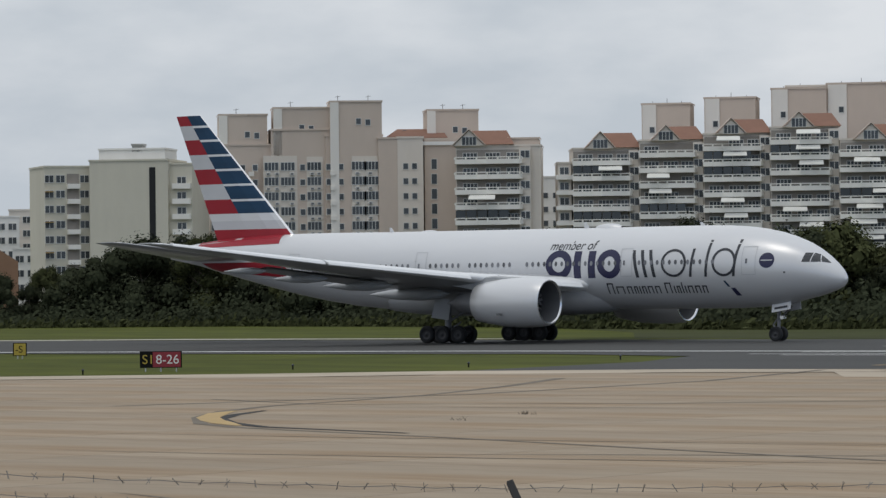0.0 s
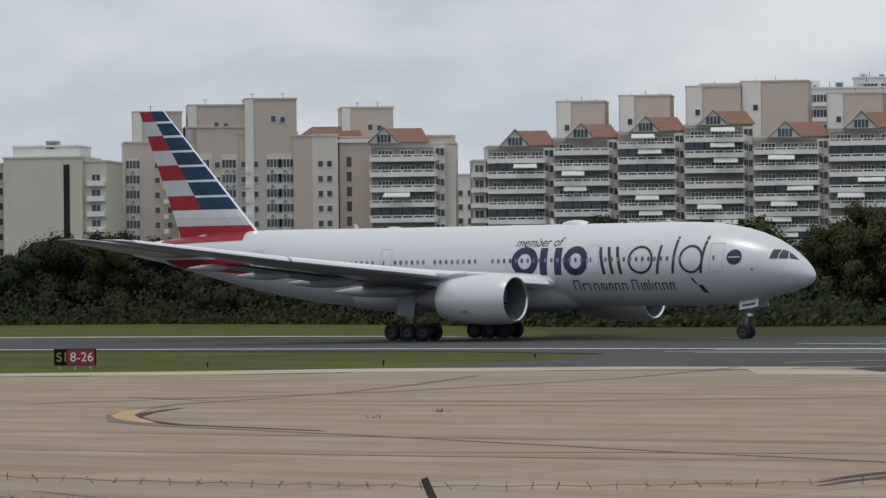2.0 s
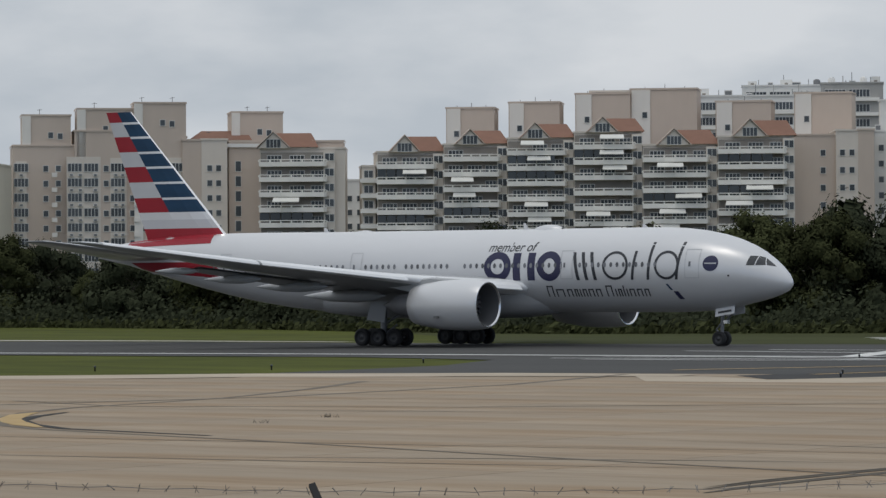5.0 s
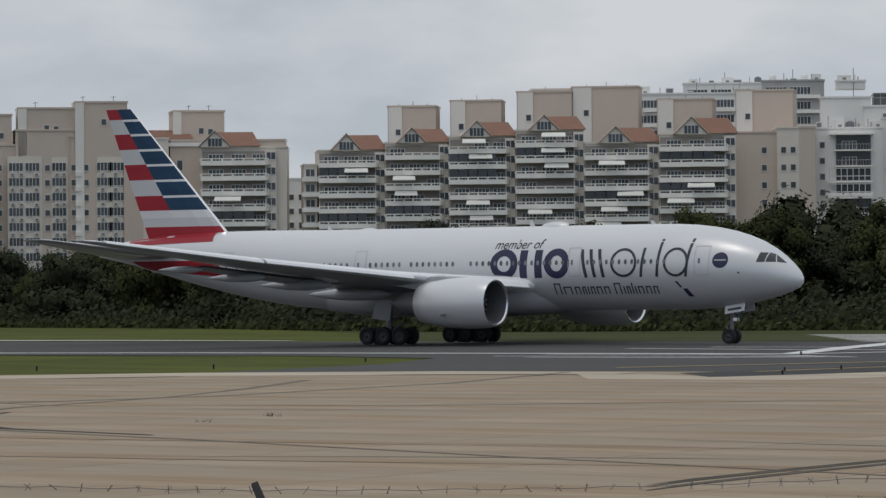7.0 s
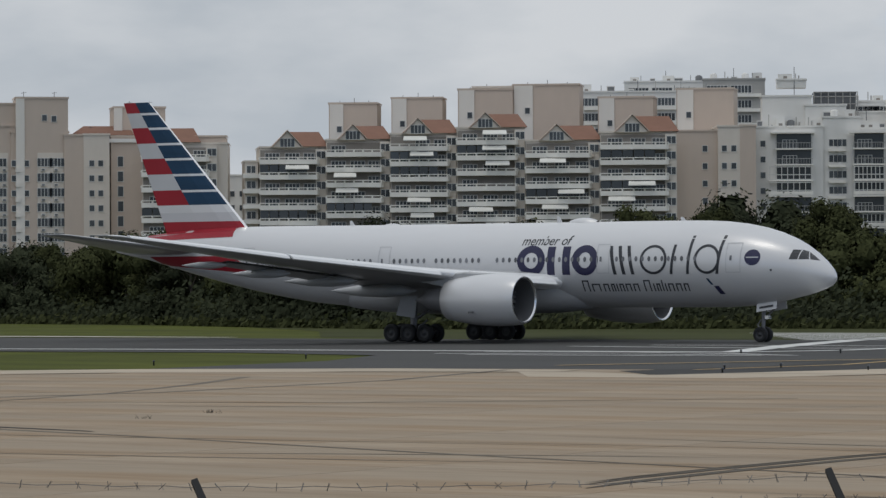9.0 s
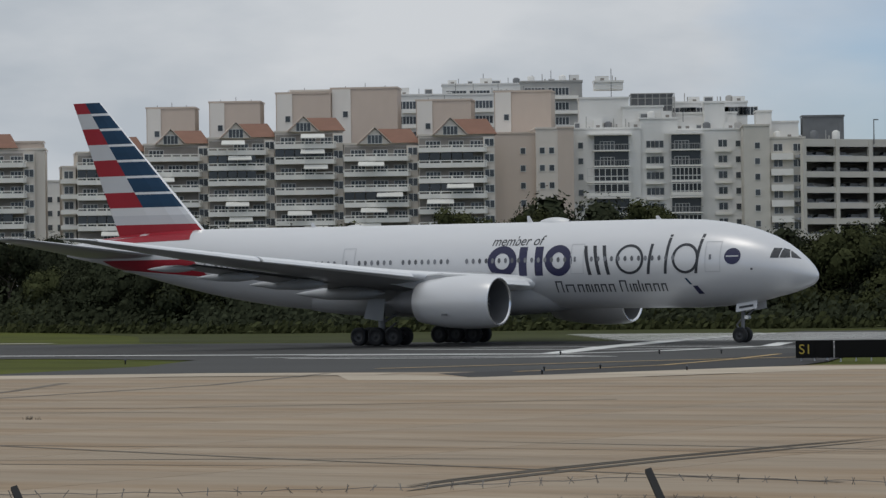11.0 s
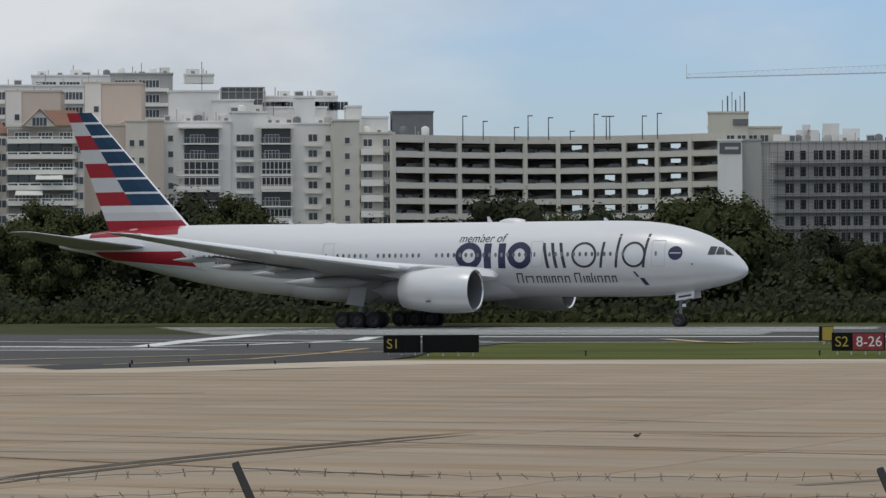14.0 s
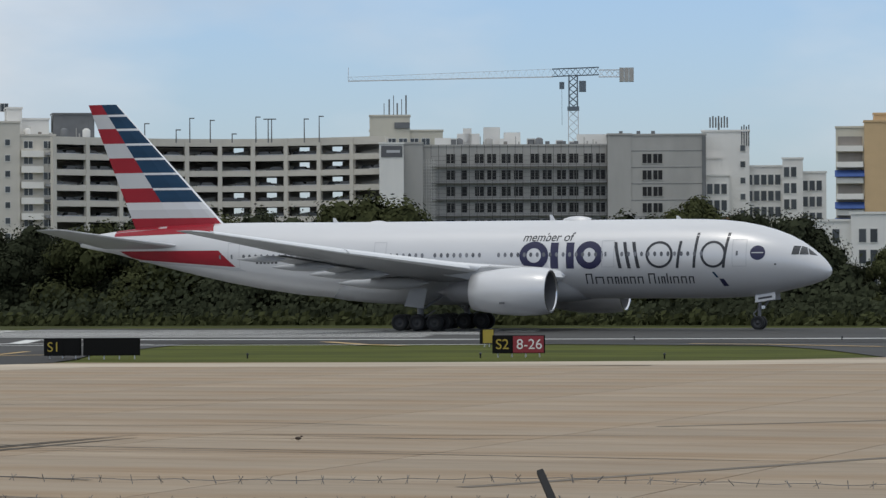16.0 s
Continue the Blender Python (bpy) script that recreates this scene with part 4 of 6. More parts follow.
DECKS = [30.6 - 2.94 * k for k in range(11)]
for k in range(10):
    a, c = bay_point(k), bay_point(k + 1)
    a2, c2 = bay_point(k, 17), bay_point(k + 1, 17)
    for j, z in enumerate(DECKS):
        if z < 0.8:
            continue
        b = Bits()
        hi, lo = (z + 0.85, z - 0.60) if j == 0 else (z + 0.62, z - 0.50)
        n = (c - a).normalized()
        back = Vector((-n.y, n.x, 0))
        p = [a + back * q for q in (0, 0.3)]
        r = [c + back * q for q in (0, 0.3)]
        for zz0, zz1, f0, f1 in ((lo, hi, 0, 0.3),):
            b.grid([[(*v.xy, zz) for v in (p[0], r[0], r[1], p[1])] for zz in (zz0, zz1)], close=True)
            b.poly([(*v.xy, zz1) for v in (p[0], r[0], r[1], p[1])])
            b.poly([(*v.xy, zz0) for v in (p[1], r[1], r[0], p[0])])
        piece("parapet", b, "garage", t)
        s = Bits()
        s.grid([[(*v.xy, zz) for v in (a + back * 0.3, c + back * 0.3, c2, a2)] for zz in (z - 0.35, z - 0.05)], close=True)
        s.poly([(*v.xy, z - 0.05) for v in (a + back * 0.3, c + back * 0.3, c2, a2)])
        s.poly([(*v.xy, z - 0.35) for v in (a2, c2, c + back * 0.3, a + back * 0.3)])
        piece("deck", s, "grey_wall", t)
    for j, z in enumerate(DECKS[1:7]):
        # sloping ramp parapet inside the deck
        i0, i1 = a.lerp(a2, 0.32), c.lerp(c2, 0.32)
        za, zb = (z + 0.95, z + 1.65) if (j + k) % 2 else (z + 1.6, z + 1.1)
        b = Bits()
        e0, e1 = i0.lerp(i1, 0.08), i0.lerp(i1, 0.86)
        d0 = (a2 - a).normalized() * 0.25
        b.grid([[(*v.xy, zz) for v, zz in ((e0, z - 0.05), (e1, z - 0.05), (e1, zb), (e0, za))], [(*(v + d0).xy, zz) for v, zz in ((e0, z - 0.05), (e1, z - 0.05), (e1, zb), (e0, za))]], close=True)
        b.poly([(*v.xy, zz) for v, zz in ((e0, z - 0.05), (e1, z - 0.05), (e1, zb), (e0, za))])
        piece("ramp_parapet", b, "garage", t)
    q = a2 + (a2 - a).normalized() * 0.1
    q2 = c2 + (c2 - c).normalized() * 0.1
    for z in DECKS[1:]:
        if z < 1:
            continue
        spans = ((0.0, 1.0),) if not (5 <= k <= 8 and rnd.random() < 0.5) else ((0.0, 0.42), (0.72, 1.0))
        for u, v in spans:
            b = Bits()
            m1, m2 = q.lerp(q2, u), q.lerp(q2, v)
            b.poly([(*m1.xy, z - 0.1), (*m2.xy, z - 0.1), (*m2.xy, z + 2.9), (*m1.xy, z + 2.9)])
            piece("rear_wall", b, "grey_wall", t)
for k in range(11):
    a = bay_point(k)
    n = (bay_point(min(k + 1, 10)) - bay_point(max(k - 1, 0))).normalized()
    back = Vector((-n.y, n.x, 0))
    b = Bits()
    b.grid([[(*(a + n * u + back * v).xy, z) for u, v in ((-0.42, -0.15), (0.42, -0.15), (0.42, 0.7), (-0.42, 0.7))] for z in (0, 31.3)], close=True)
    piece("column", b, "garage", t)


def parked_car(m, mat, label):
    c = thing("parked_car", label, "car", m, group="cars on the parking decks")
    b = Bits()
    b.box(-2.2, 2.2, -0.85, 0.85, 0.35, 0.85)
    rows = [[(-1.5, -0.8, 0.85), (1.3, -0.8, 0.85), (1.3, 0.8, 0.85), (-1.5, 0.8, 0.85)], [(-1.1, -0.65, 1.42), (0.7, -0.65, 1.42), (0.7, 0.65, 1.42), (-1.1, 0.65, 1.42)]]
    b.grid(rows, 1, close=True)
    b.poly(rows[1], 0)
    piece("body", b, [mat, "glass"], c)
    for x in (-1.35, 1.35):
        for y in (-0.8, 0.8):
            wh = Bits()
            wh.tube((x, y - 0.1, 0.32), (x, y + 0.1, 0.32), 0.32, n=10)
            piece("wheel", wh, "tyre", c)


for k in range(10):
    for z in DECKS[1:6]:
        for s in (0.28, 0.68):
            if rnd.random() < 0.62:
                a, c = bay_point(k), bay_point(k + 1)
                n = (c - a).normalized()
                p = a.lerp(c, s) + Vector((-n.y, n.x, 0)) * rnd.uniform(2.0, 3.0)
                mt, lab = rnd.choice((("paint", "white car parked behind a deck parapet"), ("silver", "silver car parked behind a deck parapet"), ("paint_dark", "dark car parked behind a deck parapet"), ("silver", "grey car parked on an open deck")))
                parked_car(Matrix.Translation((p.x, p.y, z - 0.05)) @ Matrix.Rotation(math.atan2(n.y, n.x), 4, "Z"), mt, lab)
for bx, h, twin in ((13.62, 4.6, 0), (13.92, 3.6, 0), (14.38, 2.4, 0), (14.58, 4.6, 0), (14.88, 4.2, 0), (15.2, 1.6, 0), (15.55, 4.8, 0), (15.73, 4.4, 1), (15.78, 4.4, 0), (16.26, 4.4, 0), (16.48, 4.9, 0), (13.1, 4.4, 0)):
    p = at(bx, 742)
    l = thing("roof_lamp_post", "slim dark lamp post on the parking roof", "lamp post", pose(p.x, p.y, 30.5, 0, 0, NORTH - bx), group="lamp posts on the car park roof")
    b = Bits()
    b.tube((0, 0, 0), (0, 0, h), 0.13, 0.09, 6)
    piece("pole", b, "grey_dark", l)
    b = Bits()
    b.box(-0.1 if not twin else -0.9, 0.9, -0.15, 0.15, h - 0.05, h + 0.16)
    piece("lamp_head", b, "grey_dark", l)

# cream tower with aerials behind the car park
d = 790
w = width(17.22, 18.3, d)
t = thing("aerial_tower_house", "cream tower house with roof aerials and a dark roof sign", "building", facing(17.22, d, 0))
block(t, 0, w * 0.55, 0, 10, 37.4, "cream")
block(t, 0, w, 1, 12, 34.4, "cream")
for i in range(5):
    window(t, "pair", 2.2 + 2.3 * i, -0.05, 31.6)
    window(t, "pair", 2.2 + 2.3 * i, -0.05, 28.6)
b = Bits()
b.box(w * 0.34, w * 0.55, -0.3, 0, 35.0, 36.2)
piece("roof_sign", b, "grey_dark", t, "dark rounded roof sign")
b = Bits()
for i, x in enumerate((0.20, 0.27, 0.33, 0.38, 0.44, 0.50)):
    b.tube((w * x, 2, 37.4), (w * x, 2, 40.2 + (i % 3) * 0.8), 0.16 if i % 2 else 0.08, n=6)
piece("aerial", b, "grey_dark", t)

# hotel shell under construction
d = 728
t = thing("sign_wall", "white wall panel with a dark square sign", "wall", facing(17.36, d, 0))
w = width(17.36, 17.72, d)
block(t, 0, w, 0, 6, 29.6, "white_wall")
b = Bits()
b.box(w * 0.08, w * 0.95, -0.12, 0.0, 27.2, 29.3)
s = piece("sign_board", b, "paint_dark", t)
b = Bits()
b.box(w * 0.3, w * 0.85, -0.16, -0.12, 28.0, 28.5)
piece("sign_lines", b, "silver", s, "illegible pale line on the board")
d = 736
w = width(17.70, 20.72, d)
hotel_width = w
t = hotel = thing("hotel_shell", "bare grey hotel block under construction behind scaffold netting", "building", facing(17.70, d, 0))
block(t, 0, w * 0.10, -3, 14, 29.8, "grey_wall")
block(t, w * 0.10, w, 0, 14, 29.4, "grey_wall")
for k in range(9):
    z = 26.2 - 3.1 * k
    if z < 1:
        break
    # black panes on a solid wall, their inner darkness is only colour
    for f in (0.235, 0.30, 0.375, 0.435, 0.505, 0.565, 0.645, 0.705, 0.775, 0.835, 0.905, 0.965):
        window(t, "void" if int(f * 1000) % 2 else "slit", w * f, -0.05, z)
    b = Bits()
    b.box(w * 0.14, w * 0.995, -1.3, -0.1, z - 0.75, z - 0.62)
    piece("scaffold_deck", b, "net", t)
    for dz in (0.25, 1.1, 1.9):
        b = Bits()
        b.box(w * 0.14, w * 0.995, -1.32, -1.26, z + dz - 0.6, z + dz - 0.55)
        piece("scaffold_rail", b, "net", t)
for k in range(24):
    b = Bits()
    x = w * (0.14 + 0.855 * k / 23)
    b.tube((x, -1.3, 0), (x, -1.3, 29.6), 0.05, n=5)
    piece("scaffold_pole", b, "net", t)
for k in range(9):
    b = Bits()
    for j in range(5):
        x = w * (0.105 + 0.012 * j)
        b.tube((x, -1.9, 3 * k), (x, -1.9, 3 * k + 3), 0.05, n=4)
        b.tube((w * 0.10, -1.9, 3 * k + 0.6 * j), (w * 0.165, -1.9, 3 * k + 0.6 * j), 0.04, n=4)
    piece("scaffold_bay", b, "frame", t)
for x0, x1, top in ((0.16, 0.24, 31.2), (0.27, 0.38, 32.0), (0.40, 0.48, 33.2), (0.50, 0.58, 32.2), (0.30, 0.34, 33.0), (0.86, 1.04, 31.8)):
    block(t, w * x0, w * x1, 5, 9, top, "white_wall", "roof_plant", cap=False, z0=29)
for x in (0.62, 0.70, 0.78, 0.84):
    b = Bits()
    b.box(w * x, w * (x + 0.02), 2, 4, 29.4, 30.4)
    piece("roof_plant", b, "grey_dark", t)

w = width(20.72, 22.16, d)
t = thing("concrete_hotel_wing", "raw concrete hotel wing with two window columns", "building", facing(20.72, d, 1))
block(t, 0, w, -0.8, 14, 31.2, "grey_wall")
block(t, 0, w * 0.24, -0.95, 10, 31.3, "grey_wall", "return_wall")
b = Bits()
b.box(w * 0.96, w, -1.0, -0.8, 0, 31)
piece("corner_strip", b, "grey_dark", t)
for k in range(9):
    z = 26.0 - 3.1 * k
    if z < 1:
        break
    for f in (0.40, 0.51):
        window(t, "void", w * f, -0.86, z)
    b = Bits()
    b.box(w * 0.24, w * 0.96, -0.86, -0.79, z + 2.3, z + 2.38)
    piece("floor_line", b, "grey_dark", t)
for f in (0.12, 0.3, 0.45):
    b = Bits()
    b.box(w * f, w * f + 0.7, 2, 3, 31.2, 32.2)
    piece("roof_plant", b, "grey_dark", t)

d = 745
w = width(22.10, 22.80, d)
t = thing("white_tower", "white windowless tower with clustered phone aerials", "tower", facing(22.10, d, 0))
block(t, 0, w, 0, 9, 32.2, "white_wall")
block(t, -0.5, w * 0.4, -1.5, 0, 27.0, "white_wall", "drum")
for k in range(5):
    window(t, "small", w * 0.86, -0.05, 28.5 - 3.1 * k)
b = Bits()
for i in range(7):
    b.tube((w * (0.18 + 0.06 * i), 1, 33.0), (w * (0.18 + 0.06 * i), 1, 35.0 + 0.25 * (i % 2)), 0.16, n=5)
b.tube((w * 0.36, 1, 31), (w * 0.36, 1, 34), 0.2, n=6)
for i in range(4):
    b.tube((w * (0.84 + 0.05 * i), 0, 29.5), (w * (0.84 + 0.05 * i), 0, 33.2 + 0.3 * (i % 2)), 0.13, n=5)
piece("aerial", b, "grey_dark", t)
for b0, b1, dd, top in ((22.74, 23.32, 752, 25.6), (23.28, 23.58, 750, 27.0), (23.55, 23.92, 756, 24.5), (22.05, 22.5, 740, 23.6)):
    t = thing("white_low_house", "low white house with tall glazing", "house", facing(b0, dd, 0), group="white houses by the tower")
    w = width(b0, b1, dd)
    block(t, 0, w, 0, 9, top, "white_wall")
    for k in range(3):
        for i in range(int(w / 1.35)):
            window(t, "tall", 0.8 + 1.35 * i, -0.05, top - 3.4 - 3.1 * k)

d = 700
w = width(24.06, 25.6, d)
t = thing("ochre_apartment_tower", "ochre apartment tower with white balconies and blue awnings", "apartment building", facing(24.06, d, 0))
block(t, w * 0.27, w, 0, 12, 32.0, "ochre")
block(t, w * 0.36, w, 2, 12, 33.4, "ochre", "roof_house")
block(t, 0, w * 0.28, 1.2, 12, 31.0, "cream")
for k in range(9):
    z = 27.0 - FLOOR * k
    b = Bits()
    b.box(0.1, w * 0.26, -0.4, 1.2, z - 0.2, z + 0.8)
    bal = piece("balcony", b, "balcony_wall", t)
    # dark panel for the shade behind the balcony parapet
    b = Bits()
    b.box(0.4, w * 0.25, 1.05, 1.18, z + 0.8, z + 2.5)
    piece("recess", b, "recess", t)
    if k in (2, 4, 5, 6):
        b = Bits()
        b.poly([(-0.2, -1.0, z + 1.0), (w * 0.27, -1.0, z + 1.0), (w * 0.27, 1.0, z + 2.2), (-0.2, 1.0, z + 2.2)])
        b.poly([(-0.2, 1.0, z + 2.14), (w * 0.27, 1.0, z + 2.14), (w * 0.27, -1.0, z + 0.94), (-0.2, -1.0, z + 0.94)])
        piece("awning", b, "awning_blue", bal, "blue canvas awning")
    window(t, "small", w * 0.62, -0.05, z)

d = 560
w = width(23.45, 26.2, d)
t = thing("white_villa", "white villa with arched bays and dark shuttered windows", "house", facing(23.45, d, 0))
block(t, 0, w, 0, 10, 12.2, "white_wall")
block(t, w * 0.30, w * 0.55, -1.0, 2, 13.2, "white_wall", "arched_bay")
for f in (0.12, 0.22, 0.36, 0.42, 0.66, 0.78, 0.9):
    for z in (9.2, 6.2, 3.0):
        window(t, "tall", w * f, -1.05 if 0.3 < f < 0.55 else -0.05, z)
d = 600
w = width(22.2, 23.9, d)
t = thing("flat_roofed_shed", "low pale flat-roofed shed among the trees", "shed", facing(22.2, d, 0))
block(t, 0, w, 0, 8, 12.6, "cream")
b = Bits()
b.box(w * 0.12, w * 0.34, 1, 3, 12.6, 13.6)
piece("roof_plant", b, "brown", t)
d = 600
t = thing("pale_shed", "pale low shed at the foot of the hotel", "shed", facing(19.9, d, 0))
block(t, 0, width(19.9, 20.9, d), 0, 8, 11.0, "white_wall")


roof_clutter(hotel, hotel_width * 0.2, hotel_width * 0.98, 3, 29.5, 12, 15)


# tower crane
def lattice(bits, a, b, w, n, r, m=0):
    """Four chords and zigzag bracing between two points."""
    a, b = Vector(a), Vector(b)
    d = (b - a).normalized()
    u = Vector((0, 1, 0)) if abs(d.y) < 0.9 else Vector((1, 0, 0))
    v = d.cross(u).normalized()
    c = [(u * i + v * j) * w / 2 for i, j in ((-1, -1), (1, -1), (1, 1), (-1, 1))]
    for o in c:
        bits.tube(a + o, b + o, r, n=4, m=m, caps=False)
    for k in range(n):
        p, q = a.lerp(b, k / n), a.lerp(b, (k + 1) / n)
        for i in range(4):
            o, e = (c[i], c[(i + 1) % 4]) if k % 2 else (c[(i + 1) % 4], c[i])
            bits.tube(p + o, q + e, r * 0.6, n=3, m=m, caps=False)


d = 790
t = thing("tower_crane", "white and slate flat-top tower crane over the building site", "crane", facing(20.22, d, 0))
s = d / 730
b = Bits()
lattice(b, (0, 0, 0), (0, 0, 38.6), 2.0, 22, 0.12)
piece("mast", b, "crane_white", t)
b = Bits()
lattice(b, (0, 0, 38.6), (0, 0, 45.6), 1.7, 5, 0.2)
b.box(-1.2, 1.2, -1.2, 1.2, 38.4, 39.2)
b.box(1.2, 2.6, -0.8, 0.8, 42.2, 44.4)
piece("slewing_head", b, "crane_dark", t)
jl = -width(16.91, 20.22, d)
b = Bits()
b.tube((-4, 0, 45.3), (jl, 0, 44.7), 0.12, n=4)
b.tube((-4, 0.9, 45.3), (jl, 0.9, 44.7), 0.12, n=4)
b.tube((-4, 0.45, 46.9), (jl, 0.45, 45.5), 0.05, n=4)
for k in range(34):
    x0, x1 = -4 + (jl + 4) * k / 34, -4 + (jl + 4) * (k + 0.5) / 34
    x2 = -4 + (jl + 4) * (k + 1) / 34
    zt = lambda x: 46.9 - 1.4 * (x + 4) / (jl + 4)
    zb = lambda x: 45.3 - 0.6 * (x + 4) / (jl + 4)
    b.tube((x0, 0, zb(x0)), (x1, 0.45, zt(x1)), 0.022, n=3, caps=False)
    b.tube((x1, 0.45, zt(x1)), (x2, 0.9, zb(x2)), 0.022, n=3, caps=False)
b.tube((jl, 0.4, 44.5), (jl, 0.4, 47.5), 0.08, n=4)
piece("jib", b, "crane_white", t)
b = Bits()
lattice(b, (-4.2, 0, 46.1), (5.2, 0, 46.4), 1.5, 8, 0.11)
piece("jib_root", b, "crane_dark", t)
b = Bits()
lattice(b, (5.2, 0, 45.9), (9.6, 0, 45.9), 1.4, 4, 0.1)
piece("counter_jib", b, "crane_white", t)
b = Bits()
for k in range(3):
    b.box(9.4 + 0.98 * k, 10.3 + 0.98 * k, -1.2, 1.2, 44.2, 47.0)
piece("counterweight", b, "grey_wall", t, "grey concrete counterweight blocks")
b = Bits()
b.tube((-2.3, 0, 44.4), (-2.3, 0, 35.5), 0.05, n=4)
b.box(-2.8, -1.8, -0.3, 0.3, 42.8, 44.2)
piece("hook", b, "crane_dark", t)

# ---------------------------------------------------------------- airliner (nose at the origin, +x ahead)
HULL = [  # station aft of the nose, centre height, half height, half width
    (0.0, 4.50, 0.03, 0.03), (0.12, 4.53, 0.34, 0.35), (0.4, 4.60, 0.67, 0.68), (0.9, 4.74, 1.03, 1.04), (1.6, 4.91, 1.43, 1.44), (2.4, 5.07, 1.80, 1.82), (3.3, 5.21, 2.13, 2.20), (4.4, 5.29, 2.47, 2.55),
    (5.6, 5.37, 2.73, 2.80), (7.0, 5.45, 2.92, 2.98), (8.5, 5.50, 3.04, 3.08), (10.0, 5.53, 3.085, 3.10), (12.0, 5.55, 3.10, 3.10), (26.0, 5.55, 3.10, 3.10), (38.0, 5.56, 3.10, 3.10), (41.0, 5.62, 3.05, 3.07), (44.0, 5.76, 2.93, 2.98), (47.0, 5.98, 2.73, 2.80),
    (50.0, 6.24, 2.46, 2.52), (53.0, 6.53, 2.11, 2.12), (56.0, 6.81, 1.69, 1.64), (58.5, 7.02, 1.28, 1.18), (60.5, 7.16, 0.92, 0.78), (62.2, 7.20, 0.66, 0.44), (63.3, 7.22, 0.46, 0.20), (63.7, 7.22, 0.38, 0.06)]


def hull(s):
    for a, b in zip(HULL, HULL[1:]):
        if a[0] <= s <= b[0]:
            u = (s - a[0]) / (b[0] - a[0])
            return [a[i] + (b[i] - a[i]) * u for i in (1, 2, 3)]
    return HULL[-1][1:]


def skin(s, z, off=0.012, side=-1):
    zc, rz, ry = hull(s)
    q = max(-0.999, min(0.999, (z - zc) / rz))
    return (-s, side * (ry * math.sqrt(1 - q * q) + off), z)


def patch(bits, s0, z0, s1, z1, s2, z2, s3, z3, nu=3, nv=3, m=0, off=0.012, side=-1):
    """A four-cornered decal that follows the hull."""
    rows = []
    for i in range(nv + 1):
        v = i / nv
        a, b = (s0 + (s3 - s0) * v, z0 + (z3 - z0) * v), (s1 + (s2 - s1) * v, z1 + (z2 - z1) * v)
        rows.append([skin(a[0] + (b[0] - a[0]) * j / nu, a[1] + (b[1] - a[1]) * j / nu, off, side) for j in range(nu + 1)])
    bits.grid(rows, m)


def bar(bits, s0, z0, s1, z1, w, off=0.012, side=-1):
    """A slanting stroke of width w (along s)."""
    patch(bits, s0 - w / 2, z0, s0 + w / 2, z0, s1 + w / 2, z1, s1 - w / 2, z1, 2, 6, 0, off, side)


def ring(bits, s, z, rs, rz, ws, wz, n=32, a0=0.0, a1=360.0, off=0.012, side=-1):
    rows = []
    for i in range(n + 1):
        a = radians(a0 + (a1 - a0) * i / n)
        c, d = math.cos(a), math.sin(a)
        rows.append([skin(s - c * (rs - ws * k), z + d * (rz - wz * k), off, side) for k in (0, 0.5, 1)])
    bits.grid(rows)


